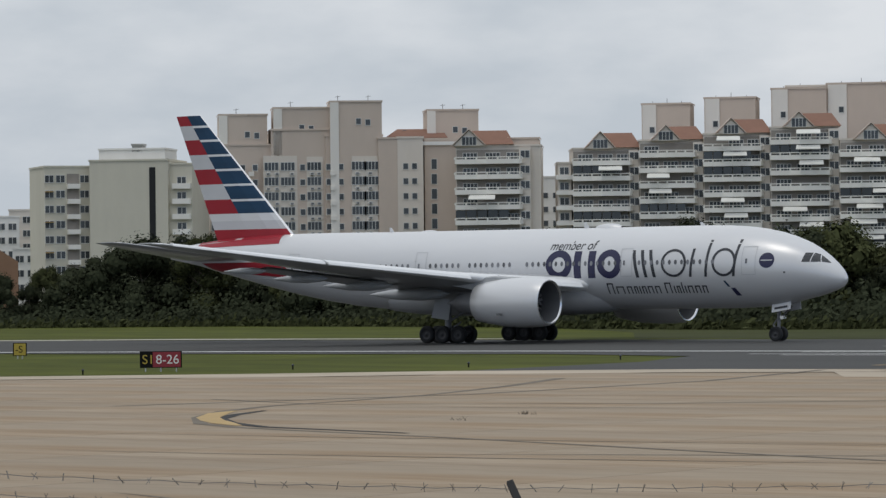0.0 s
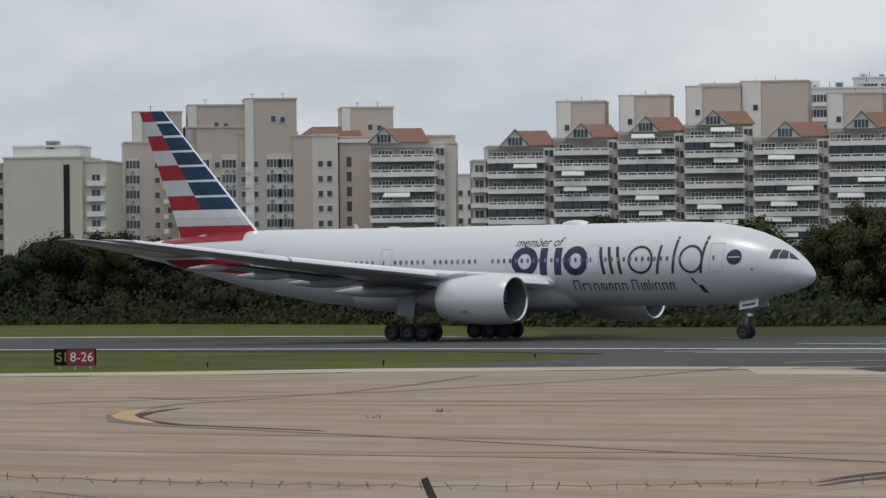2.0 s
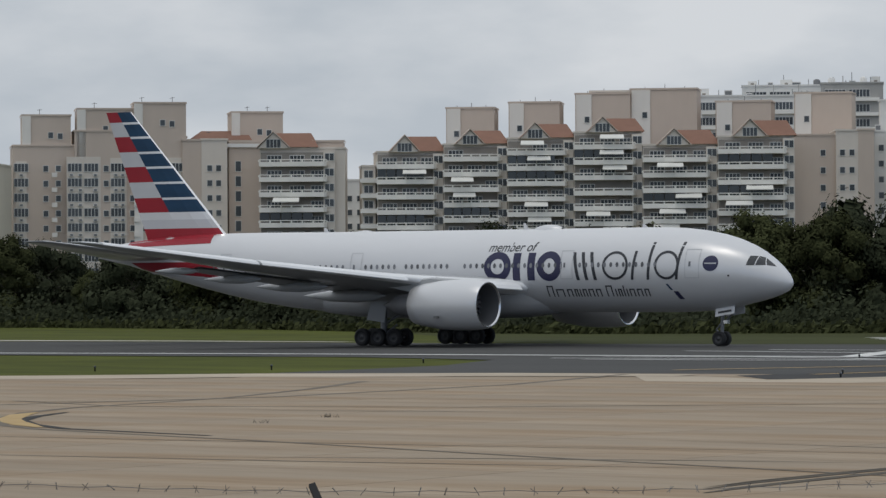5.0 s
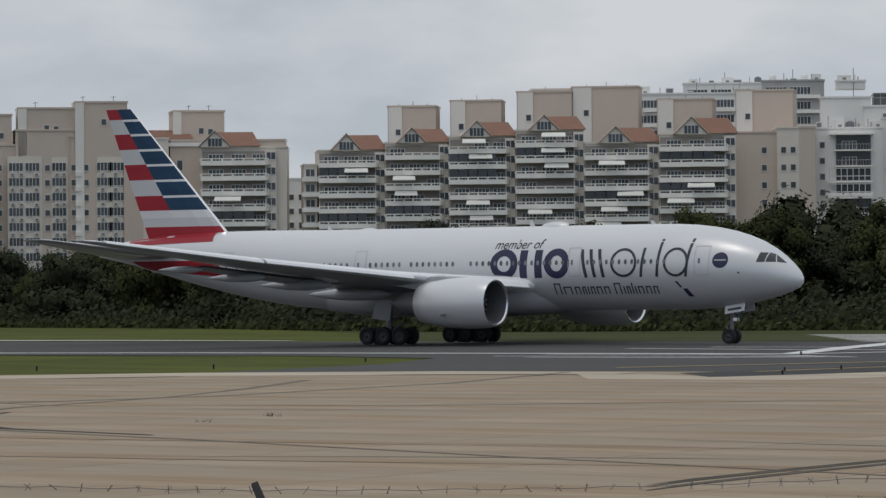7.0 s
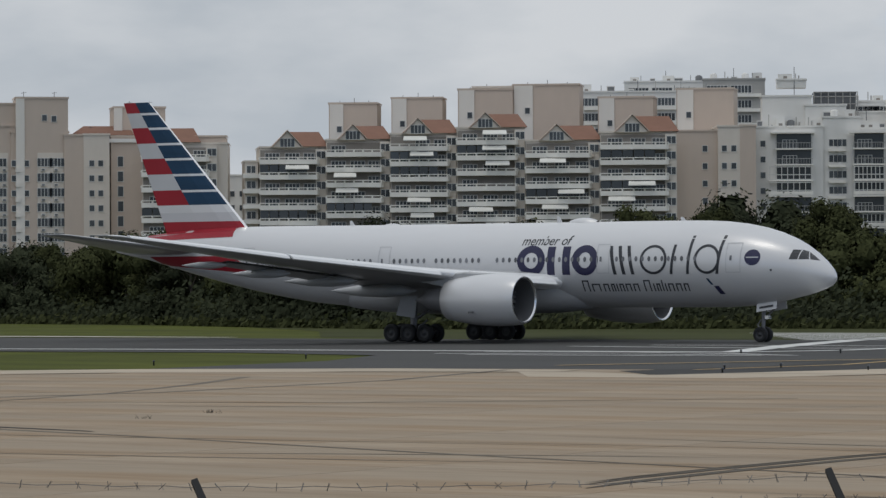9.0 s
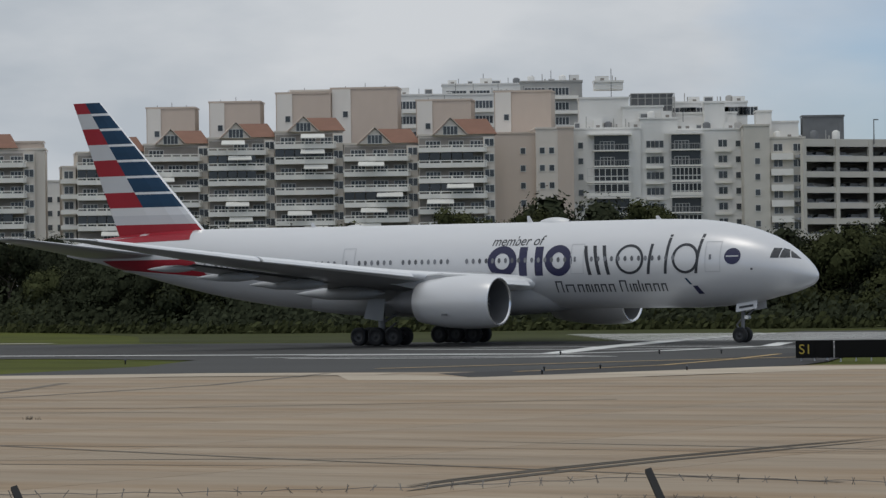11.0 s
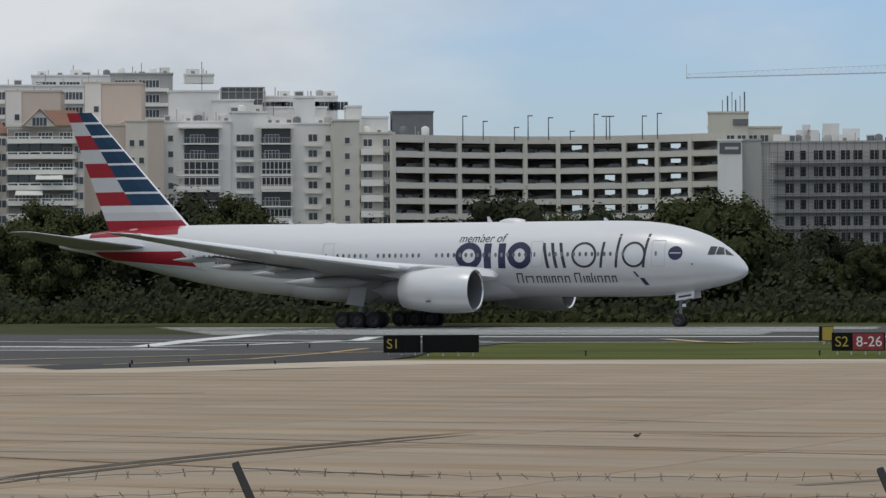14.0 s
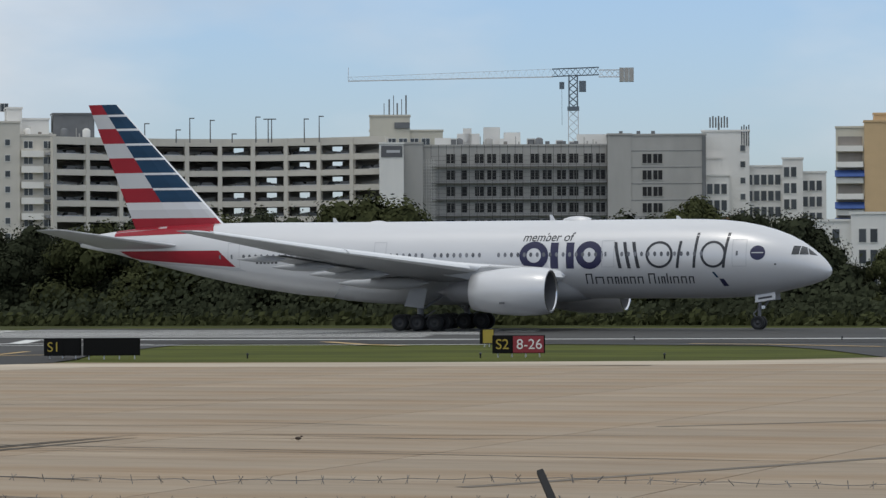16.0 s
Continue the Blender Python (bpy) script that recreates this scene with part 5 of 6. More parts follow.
def build_airliner():
    p = thing("airliner", "white twin-engined wide-body airliner with striped red and blue tail", "airplane")
    b = Bits()
    n = 40
    rows = []
    for s, zc, rz, ry in HULL:
        rows.append([(-s, ry * math.cos(2 * math.pi * i / n), zc + rz * math.sin(2 * math.pi * i / n)) for i in range(n)])
    fine = []
    for r0, r1, h0, h1 in zip(rows, rows[1:], HULL, HULL[1:]):
        k = max(1, int((h1[0] - h0[0]) / 2.0))
        for j in range(k):
            fine.append([tuple(Vector(a).lerp(Vector(c), j / k)) for a, c in zip(r0, r1)])
    fine.append(rows[-1])
    b.grid(fine, 0, close=True)
    b.poly(rows[-1], 0)
    fus = piece("fuselage", b, "paint", p, smooth=True, fix=True)
    # lower hull fairing at the wing
    b = Bits()
    rows = []
    for s, w, lo in ((18.5, 0.3, 2.6), (20, 2.0, 2.32), (22.5, 3.2, 2.08), (26, 3.7, 1.98), (33, 3.8, 1.98), (37, 3.3, 2.1), (40, 2.0, 2.36), (42, 0.3, 2.7)):
        top = 4.3
        rows.append([(-s, -w, top), (-s, -w * 1.02, 3.3), (-s, -w * 0.86, lo + 0.45), (-s, -w * 0.5, lo + 0.08), (-s, 0, lo), (-s, w * 0.5, lo + 0.08), (-s, w * 0.86, lo + 0.45), (-s, w * 1.02, 3.3), (-s, w, top)])
    b.grid(rows)
    piece("belly_fairing", b, "paint_grey", p, smooth=True, fix=True)
    # tail paint on the hull
    for side in (-1, 1):
        b = Bits()
        patch(b, 48.8, 5.10, 58.6, 5.78, 59.8, 6.45, 50.3, 6.45, 12, 4, 0, 0.02, side)
        piece("red_flash", b, "red", fus)
        b = Bits()
        patch(b, 51.0, 7.92, 60.3, 7.66, 60.3, 7.95, 51.4, 8.62, 10, 5, 0, 0.02, side)
        piece("red_collar", b, "red", fus)
        b = Bits()
        patch(b, 47.8, 4.74, 58.2, 5.58, 58.5, 5.72, 48.5, 5.00, 10, 2, 0, 0.02, side)
        piece("silver_line", b, "silver", fus)
    b = Bits()
    rows = []
    for s in (51.5, 53, 55, 57, 59, 60.3):
        zc, rz, ry = hull(s)
        rows.append([(-s, (ry + 0.02) * math.cos(radians(a)), zc + (rz + 0.02) * math.sin(radians(a))) for a in (60, 75, 90, 105, 120)])
    b.grid(rows)
    piece("red_collar", b, "red", fus)
    # fin
    te = lambda z: 58.75 + (z - 8.4) * (62.92 - 58.75) / (18.55 - 8.4)
    le = lambda z: 51.35 + (z - 9.2) * (60.30 - 51.35) / (18.5 - 9.2)
    bands = [(18.55, 17.72, 1, 2), (17.72, 17.54, 0, 3), (17.54, 16.55, 0, 2), (16.55, 16.37, 1, 3), (16.37, 15.32, 1, 2), (15.32, 15.14, 0, 3), (15.14, 14.12, 0, 2), (14.12, 13.94, 1, 3), (13.94, 12.88, 1, 2),
             (12.88, 12.70, 0, 3), (12.70, 11.62, 0, 2), (11.62, 11.44, 1, 3), (11.44, 10.45, 1, 2), (10.45, 9.85, 3, 3), (9.85, 9.15, 0, 0), (9.15, 8.2, 1, 1)]
    cf = [(0.0, 0.02), (0.25, 0.22), (0.47, 0.36), (0.75, 0.38), (0.92, 0.24), (0.975, 0.12), (1.0, 0.0)]
    b = Bits()
    for z1, z0, mr, mf in bands:
        for side in (-1, 1):
            rows = []
            for z in (z0, z1):
                k = 0.35 + 0.65 * (18.6 - z) / 10
                rows.append([(-(te(z) + (le(z) - te(z)) * c), side * y * k, z) for c, y in cf])
            pick = lambda i, j: 4 if j == 5 else (mr if j < 2 else mf)
            b.grid(rows, pick, flip=side > 0)
    z = 18.55
    b.poly([(-(te(z) + (le(z) - te(z)) * c), -y * 0.35, z) for c, y in cf] + [(-(te(z) + (le(z) - te(z)) * c), y * 0.35, z) for c, y in cf[::-1]], 1)
    piece("fin", b, ["silver", "red", "blue", "paint", "chrome"], p, "fin with red, grey and blue stripes", fix=True)

    # wings and tailplane
    foil = [(0.0, 0.0), (0.02, 0.20), (0.08, 0.36), (0.25, 0.52), (0.5, 0.48), (0.78, 0.24), (1.0, 0.03), (1.0, -0.01), (0.78, -0.16), (0.5, -0.34), (0.25, -0.42), (0.08, -0.30), (0.02, -0.16)]

    def plane_surface(name, stations, side, mats, label=""):
        b = Bits()
        rows = []
        for y, l, c, z, t in stations:
            tw = -0.018 + 0.028 * min(1.0, max(0.0, (y - 10) / 20))
            rows.append([(-(l + c * u), side * y, z + v * t + tw * c * u) for u, v in foil])
        pick = lambda i, j: 1 if j in (0, 1, 11, 12) else (0 if j < 6 else 2)
        b.grid(rows, pick, close=True, flip=side > 0)
        b.poly(rows[-1], 0)
        return piece(name, b, mats, p, label, smooth=True, fix=True)

    for side in (-1, 1):
        wing = plane_surface("wing", [(2.4, 20.4, 14.8, 4.25, 1.75), (6.0, 22.8, 12.2, 4.55, 1.35), (9.6, 25.2, 9.9, 4.86, 1.10), (15, 28.8, 7.6, 5.48, 0.64), (20, 32.2, 5.7, 6.12, 0.46), (25.5, 36.1, 3.7, 6.90, 0.30), (30.0, 39.5, 2.1, 7.58, 0.20), (30.46, 40.3, 1.4, 7.65, 0.10)],
                             side, ["paint_grey", "paint_white", "paint_grey"])
        for y, l, ln, z, r in ((6.9, 30.6, 7.6, 3.75, 0.50), (12.5, 31.8, 6.6, 4.45, 0.42), (17.5, 34.2, 5.2, 5.0, 0.34), (22.0, 36.4, 4.0, 5.6, 0.26)):
            b = Bits()
            b.lathe([(-l, 0.02), (-l - ln * 0.12, r * 0.7), (-l - ln * 0.35, r), (-l - ln * 0.65, r * 0.85), (-l - ln * 0.9, r * 0.35), (-l - ln, 0.02)], 12, at=(0, side * y, z))
            piece("flap_fairing", b, "paint_grey", wing, smooth=True, fix=True)
        b = Bits()
        for y0, l0, c0, z0, y1, l1, c1, z1 in ((3.2, 20.9, 14.0, 4.1, 9.4, 25.0, 10.0, 4.66), (11.2, 26.3, 9.1, 4.82, 21, 32.8, 5.4, 5.9)):
            b.grid([[(-(l0 + c0 * 0.80), side * y0, z0 - 0.22), (-(l1 + c1 * 0.80), side * y1, z1 - 0.12)], [(-(l0 + c0 * 1.02), side * y0, z0 - 0.48), (-(l1 + c1 * 1.04), side * y1, z1 - 0.28)],
                    [(-(l0 + c0 * 1.02), side * y0, z0 - 0.38), (-(l1 + c1 * 1.04), side * y1, z1 - 0.21)], [(-(l0 + c0 * 0.80), side * y0, z0 + 0.0), (-(l1 + c1 * 0.80), side * y1, z1 + 0.02)]], close=False)
        piece("flap", b, "paint_grey", wing)
        # drooped leading-edge slats
        for y0, l0, z0, y1, l1, z1, d0, d1 in ((3.6, 21.2, 4.40, 8.6, 24.5, 4.80, 0.62, 0.52), (11.0, 26.1, 5.04, 20.2, 32.3, 6.16, 0.44, 0.36), (20.4, 32.45, 6.18, 29.6, 39.15, 7.54, 0.36, 0.20)):
            b = Bits()
            prof = ((1.1, 0.62), (0.3, 0.48), (-0.55, 0.06), (-0.95, -0.42), (-0.85, -0.54), (-0.2, -0.12))
            b.grid([[(-(l + u * d), side * y, z + v * d) for u, v in prof] for y, l, z, d in ((y0, l0, z0, d0), (y1, l1, z1, d1))], close=True, flip=side > 0)
            for y, l, z, d in ((y0, l0, z0, d0), (y1, l1, z1, d1)):
                b.poly([(-(l + u * d), side * y, z + v * d) for u, v in prof])
            piece("slat", b, "paint_white", wing)
        plane_surface("tailplane", [(0.6, 53.6, 7.6, 6.78, 0.55), (2.0, 54.3, 6.9, 6.90, 0.50), (6.0, 57.1, 4.8, 7.45, 0.32), (10.3, 60.05, 2.6, 8.08, 0.16), (10.76, 60.7, 1.9, 8.14, 0.08)], side, ["paint_grey", "paint", "paint_grey"])
        # engine
        ey, ez = side * 9.6, 3.06
        eng = Bits()
        eng.lathe([(-19.75, 1.50), (-19.62, 1.58), (-19.66, 1.66)], 40, 1, at=(0, ey, ez))
        eng.lathe([(-19.66, 1.66), (-19.95, 1.75), (-20.6, 1.82), (-22.0, 1.86), (-23.6, 1.78), (-25.0, 1.58), (-25.9, 1.40), (-25.9, 1.30), (-25.0, 1.36)], 40, 0, at=(0, ey, ez))
        eng.lathe([(-19.75, 1.50), (-20.1, 1.44), (-20.9, 1.42), (-21.6, 1.44)], 40, 2, at=(0, ey, ez))
        e = piece("engine", eng, ["paint", "chrome", "paint_dark"], p, smooth=True)
        b = Bits()
        b.lathe([(-25.0, 1.30), (-25.9, 0.98), (-27.0, 0.82), (-27.8, 0.66), (-27.8, 0.50), (-28.9, 0.05)], 28, at=(0, ey, ez))
        piece("exhaust_core", b, "steel", e, smooth=True)
        b = Bits()
        b.lathe([(-21.4, 1.43), (-21.4, 0.3)], 40, at=(0, ey, ez))
        piece("fan_face", b, "black", e)
        for k in range(22):
            a = 2 * math.pi * k / 22
            bl = Bits()
            bl.poly([(-21.2, ey + 0.4 * math.cos(a), ez + 0.4 * math.sin(a)), (-21.2, ey + 1.42 * math.cos(a + 0.10), ez + 1.42 * math.sin(a + 0.10)), (-21.35, ey + 1.42 * math.cos(a + 0.26), ez + 1.42 * math.sin(a + 0.26)), (-21.35, ey + 0.4 * math.cos(a + 0.22), ez + 0.4 * math.sin(a + 0.22))])
            piece("fan_blade", bl, "steel", e)
        b = Bits()
        b.lathe([(-20.5, 0.02), (-20.7, 0.18), (-21.1, 0.38), (-21.4, 0.42)], 20, at=(0, ey, ez))
        piece("spinner", b, "paint_dark", e, smooth=True)
        b = Bits()
        b.grid([[(-21.2, ey - 0.02, ez + 1.82), (-24.6, ey - 0.02, ez + 2.0), (-29.5, ey - 0.02, ez + 1.55), (-26.0, ey - 0.02, ez + 0.9), (-22.5, ey - 0.02, ez + 1.2)], [(-21.6, ey - 0.22, ez + 1.7), (-24.6, ey - 0.25, ez + 1.9), (-29.5, ey - 0.05, ez + 1.5), (-26.0, ey - 0.25, ez + 0.9), (-22.5, ey - 0.25, ez + 1.2)]], close=True)
        b.grid([[(-21.2, ey + 0.02, ez + 1.82), (-24.6, ey + 0.02, ez + 2.0), (-29.5, ey + 0.02, ez + 1.55), (-26.0, ey + 0.02, ez + 0.9), (-22.5, ey + 0.02, ez + 1.2)], [(-21.6, ey + 0.22, ez + 1.7), (-24.6, ey + 0.25, ez + 1.9), (-29.5, ey + 0.05, ez + 1.5), (-26.0, ey + 0.25, ez + 0.9), (-22.5, ey + 0.25, ez + 1.2)]], close=True, flip=True)
        for q in (-0.25, 0.25):
            b.poly([(-21.6, ey + q, ez + 1.7), (-24.6, ey + q, ez + 1.9), (-29.5, ey + q * 0.2, ez + 1.5), (-26.0, ey + q, ez + 0.9), (-22.5, ey + q, ez + 1.2)])
        piece("pylon", b, "paint_grey", e)
        b = Bits()
        b.box(-23.2, -22.8, ey + side * 1.74, ey + side * 1.86, ez - 0.95, ez - 0.8)
        piece("engine_latch", b, "paint_dark", e)

    # cabin windows, doors, flight deck
    wm = Bits()
    wm.poly([(0.125 * math.cos(2 * math.pi * i / 12), 0, 0.19 * math.sin(2 * math.pi * i / 12)) for i in range(12)])
    wmesh = wm.mesh("cabin_window", ["cabin_glass"])
    doors = [(6.62, 1.12, 4.90, 7.0), (17.15, 1.05, 4.90, 7.0), (36.1, 1.05, 4.95, 7.0), (48.9, 1.05, 5.0, 7.05)]
    for side in (-1, 1):
        s = 9.6
        while s < 50.4:
            gap = any(abs(s - d[0]) < 0.9 for d in doors) or 26.4 < s < 27.2 or 31.6 < s < 32.3
            if not gap:
                zc, rz, ry = hull(s)
                q = (5.92 - zc) / rz
                x, y, z = skin(s, 5.92, 0.014, side)
                ob = piece("cabin_window", wmesh, None, fus, place=pose(x, y, z, -side * -math.degrees(math.asin(q)) if side < 0 else -math.degrees(math.asin(q)), 0, 0))
            s += 0.533
        for ds, w, z0, z1 in doors:
            b = Bits()
            t = 0.05
            patch(b, ds + w / 2, z0, ds - w / 2, z0, ds - w / 2, z0 + t, ds + w / 2, z0 + t, 2, 1, 0, 0.016, side)
            patch(b, ds + w / 2, z1 - t, ds - w / 2, z1 - t, ds - w / 2, z1, ds + w / 2, z1, 2, 1, 0, 0.016, side)
            patch(b, ds + w / 2, z0, ds + w / 2 - t, z0, ds + w / 2 - t, z1, ds + w / 2, z1, 1, 6, 0, 0.016, side)
            patch(b, ds - w / 2 + t, z0, ds - w / 2, z0, ds - w / 2, z1, ds - w / 2 + t, z1, 1, 6, 0, 0.016, side)
            piece("door", b, "silver", fus)
            b = Bits()
            patch(b, ds + 0.26, 5.75, ds + 0.10, 5.75, ds + 0.10, 6.1, ds + 0.26, 6.1, 1, 2, 0, 0.016, side)
            piece("door_window", b, "cabin_glass", fus)
        for c in (((2.76, 5.80), (2.24, 5.80), (2.20, 6.46), (2.66, 6.48)), ((2.18, 5.80), (1.56, 5.80), (1.78, 6.34), (2.14, 6.46)), ((1.50, 5.80), (0.98, 5.70), (1.38, 6.04), (1.72, 6.30))):
            b = Bits()
            patch(b, *[v for q in c for v in q], 4, 3, 0, 0.02, side)
            piece("cockpit_window", b, "cockpit_glass", fus)
    # livery shapes on the side that is seen: rings, blocks and bars in place of a name
    col = lambda x: 7.6 + (1285 - x) / 21.75
    row = lambda y: 7.48 - (y - 407) / 22.5
    rx = lambda a, c: (col(a) + col(c)) / 2
    zc = (row(420) + row(467)) / 2
    hz = (row(420) - row(467)) / 2

    def shape(draw, mat, label):
        b = Bits()
        draw(b)
        piece("livery_shape", b, mat, fus, label)

    nv, sl = "heavy navy shape of the livery", "thin dark shape of the livery"
    shape(lambda b: ring(b, rx(920, 971), zc, 1.19, hz + 0.05, 0.60, 0.52), "navy", nv)
    for a, c in ((975, 989), (1003, 1017)):
        shape(lambda b: patch(b, col(a), row(467), col(c), row(467), col(c), row(421), col(a), row(421), 2, 6), "navy", nv)
    shape(lambda b: ring(b, rx(1021, 1068), zc, 1.10, hz + 0.05, 0.58, 0.52), "navy", nv)
    for a in (1090, 1106, 1122):
        shape(lambda b: bar(b, col(a + 9), row(467), col(a), row(421), 0.27), "slate", sl)
    shape(lambda b: ring(b, rx(1144, 1192), zc, 1.10, hz, 0.20, 0.18), "slate", sl)
    for x0, x1, yt in ((1199, 1205, 420), (1228, 1234, 406), (1279, 1287, 406)):
        shape(lambda b: bar(b, col(x0), row(467), col(x1), row(yt), 0.22), "slate", sl)
    shape(lambda b: ring(b, rx(1240, 1284), zc, 1.02, hz, 0.20, 0.18), "slate", sl)
    def stroke(b, xa, xb, ya, yb):
        patch(b, col(xa), row(yb), col(xb), row(yb), col(xb), row(ya), col(xa), row(ya), 1, 2)

    def small_shape(xa, w, top):
        """A thin-stroked open shape: one post, or two posts under a lintel."""
        def draw(b):
            stroke(b, xa, xa + 2.3, top, 494)
            if w > 6:
                stroke(b, xa + w - 2.3, xa + w, top + 1.6, 494)
                stroke(b, xa, xa + w, top, top + 2.2)
        shape(draw, "slate", "small thin dark shape")

    x = 1036.0
    for k, w in enumerate((12, 15, 10, 7, 4, 8, 10, 10, 0, 12, 4, 7, 4, 4, 10, 10, 9)):
        if w:
            small_shape(x, w, 476 if k in (0, 9, 12) else 481.5)
        x += (w or 4) * 1.385
    b = Bits()
    patch(b, col(1270), row(486), col(1278), row(486), col(1285), row(499), col(1276), row(499), 2, 2)
    piece("flight_mark", b, "navy", fus)
    b = Bits()
    patch(b, col(1259), row(474), col(1263), row(474), col(1270), row(484), col(1266), row(484), 2, 2)
    piece("flight_mark", b, "blue", fus)
    b = Bits()
    ring(b, 5.22, 5.95, 0.57, 0.56, 0.55, 0.54, 30)
    piece("round_emblem", b, "navy", fus, "round navy emblem with a pale line")
    b = Bits()
    patch(b, 5.66, 5.92, 4.80, 5.92, 4.80, 6.0, 5.66, 6.0, 5, 1, 0, 0.022)
    piece("emblem_line", b, "silver", fus)
    b = Bits()
    for k in range(6):
        patch(b, 46.9 - 0.34 * k, 5.35, 46.68 - 0.34 * k, 5.35, 46.68 - 0.34 * k, 5.68, 46.9 - 0.34 * k, 5.68, 1, 1)
    piece("registration_bars", b, "slate", fus, "plain dark bars")
    for s in (11.5, 3.9, 20.5):
        b = Bits()
        patch(b, s + 0.07, 5.0, s - 0.07, 5.0, s - 0.07, 5.12, s + 0.07, 5.12, 1, 1)
        piece("static_port", b, "slate", fus)
    ob = lettering("slogan", "member of", 0.98, "slate", fus, None, slant=0.25, wide=0.93)
    for v in ob.data.vertices:
        s, z = col(923) - v.co.x, row(418.5) + v.co.y
        v.co = Vector(skin(s, z, 0.014))
    ob["label"] = "slanted dark words above the rings"
    # roof fittings
    for s, ln, h, w in ((19.4, 2.3, 0.36, 0.55), (36.7, 1.4, 0.16, 0.5)):
        b = Bits()
        rows = []
        for i in range(9):
            u = i / 8
            r = math.sin(math.pi * (0.06 + 0.88 * u)) ** 0.5
            rows.append([(-(s + ln * u), w * r * math.cos(radians(a)), 8.60 + h * r * math.sin(radians(a))) for a in range(0, 181, 30)])
        b.grid(rows)
        piece("satcom_dome", b, "paint", p, smooth=True, fix=True)
    for s, h in ((22.4, 0.5), (40.8, 0.42), (58.2, 0.0), (12.0, 0.3)):
        if h:
            b = Bits()
            b.grid([[(-s, 0.03, 8.6), (-s - 0.45, 0.03, 8.6), (-s - 0.5, 0.01, 8.6 + h), (-s - 0.3, 0.01, 8.6 + h)], [(-s, -0.03, 8.6), (-s - 0.45, -0.03, 8.6), (-s - 0.5, -0.01, 8.6 + h), (-s - 0.3, -0.01, 8.6 + h)]], close=True)
            b.poly([(-s, -0.03, 8.6), (-s - 0.45, -0.03, 8.6), (-s - 0.5, -0.01, 8.6 + h), (-s - 0.3, -0.01, 8.6 + h)])
            piece("blade_aerial", b, "paint", p)
    # undercarriage
    wheels = []

    def tyre_mesh(r, w):
        b = Bits()
        h = w / 2
        b.lathe([(-h * 0.75, r * 0.55), (-h, r * 0.72), (-h * 0.92, r * 0.92), (-h * 0.6, r), (h * 0.6, r), (h * 0.92, r * 0.92), (h, r * 0.72), (h * 0.75, r * 0.55)], 28, axis="y")
        return b.mesh("tyre", ["tyre"], True)

    def rim_mesh(r, w):
        b = Bits()
        h = w / 2
        b.lathe([(-h * 0.72, r * 0.56), (-h * 0.55, r * 0.44), (-h * 0.5, r * 0.16), (-h * 0.8, r * 0.12), (-h * 0.8, 0.001)], 20, axis="y")
        b.lathe([(h * 0.72, r * 0.56), (h * 0.55, r * 0.44), (h * 0.5, r * 0.16), (h * 0.8, r * 0.12), (h * 0.8, 0.001)], 20, axis="y")
        return b.mesh("rim", ["rim"], True)

    big, bigr, small, smallr = tyre_mesh(0.66, 0.50), rim_mesh(0.66, 0.50), tyre_mesh(0.535, 0.40), rim_mesh(0.535, 0.40)

    def wheel(x, y, r, tm, rm):
        w = new("wheel")
        w.parent = p
        w.matrix_basis = pose(x, y, r)
        piece("tyre", tm, None, w)
        piece("rim", rm, None, w)
        wheels.append((w, x, y, r))

    for side in (-1, 1):
        yy = side * 5.49
        g = Bits()
        g.tube((-31.8, yy, 0.7), (-31.8, yy, 3.2), 0.24, 0.28, 10)
        g.tube((-33.4, yy, 0.66), (-30.2, yy, 0.66), 0.17, n=8)
        for k in (-1, 0, 1):
            g.tube((-31.8 + 1.46 * k, yy - 0.75, 0.66), (-31.8 + 1.46 * k, yy + 0.75, 0.66), 0.10, n=8)
        g.tube((-31.8, yy, 1.6), (-30.0, yy - side * 1.4, 3.0), 0.10, n=6)
        g.tube((-31.8, yy, 1.4), (-33.2, yy - side * 1.6, 3.0), 0.09, n=6)
        g.tube((-31.5, yy, 1.0), (-30.6, yy, 1.6), 0.08, n=6)
        gear = piece("main_gear", g, "steel", p)
        for k in (-1, 0, 1):
            for q in (-0.70, 0.70):
                wheel(-31.8 + 1.46 * k, yy + q, 0.66, big, bigr)
        b = Bits()
        ys = yy + side * 0.62
        rows = [[(-32.9, ys, 1.95), (-31.3, ys, 1.75), (-30.9, ys + side * 0.2, 3.3), (-32.3, ys + side * 0.2, 3.4)], [(-32.9, ys + side * 0.06, 1.95), (-31.3, ys + side * 0.06, 1.75), (-30.9, ys + side * 0.26, 3.3), (-32.3, ys + side * 0.26, 3.4)]]
        b.grid(rows, close=True)
        b.poly(rows[0])
        b.poly(rows[1])
        piece("gear_door", b, "paint_grey", gear, fix=True)
    g = Bits()
    g.tube((-5.85, 0, 0.55), (-5.75, 0, 2.9), 0.13, 0.16, 10)
    g.tube((-5.85, -0.32, 0.535), (-5.85, 0.32, 0.535), 0.09, n=8)
    g.tube((-5.8, 0, 1.5), (-4.7, 0, 2.6), 0.08, n=6)
    g.tube((-5.95, 0, 0.8), (-6.3, 0, 1.2), 0.06, n=6)
    g.tube((-6.3, 0, 1.2), (-5.95, 0, 1.6), 0.06, n=6)
    ng = piece("nose_gear", g, "steel", p)
    b = Bits()
    b.box(-5.6, -5.3, -0.2, 0.2, 1.62, 1.86)
    piece("taxi_light", b, "chrome", ng)
    for q in (-0.38, 0.38):
        wheel(-5.85, q, 0.535, small, smallr)
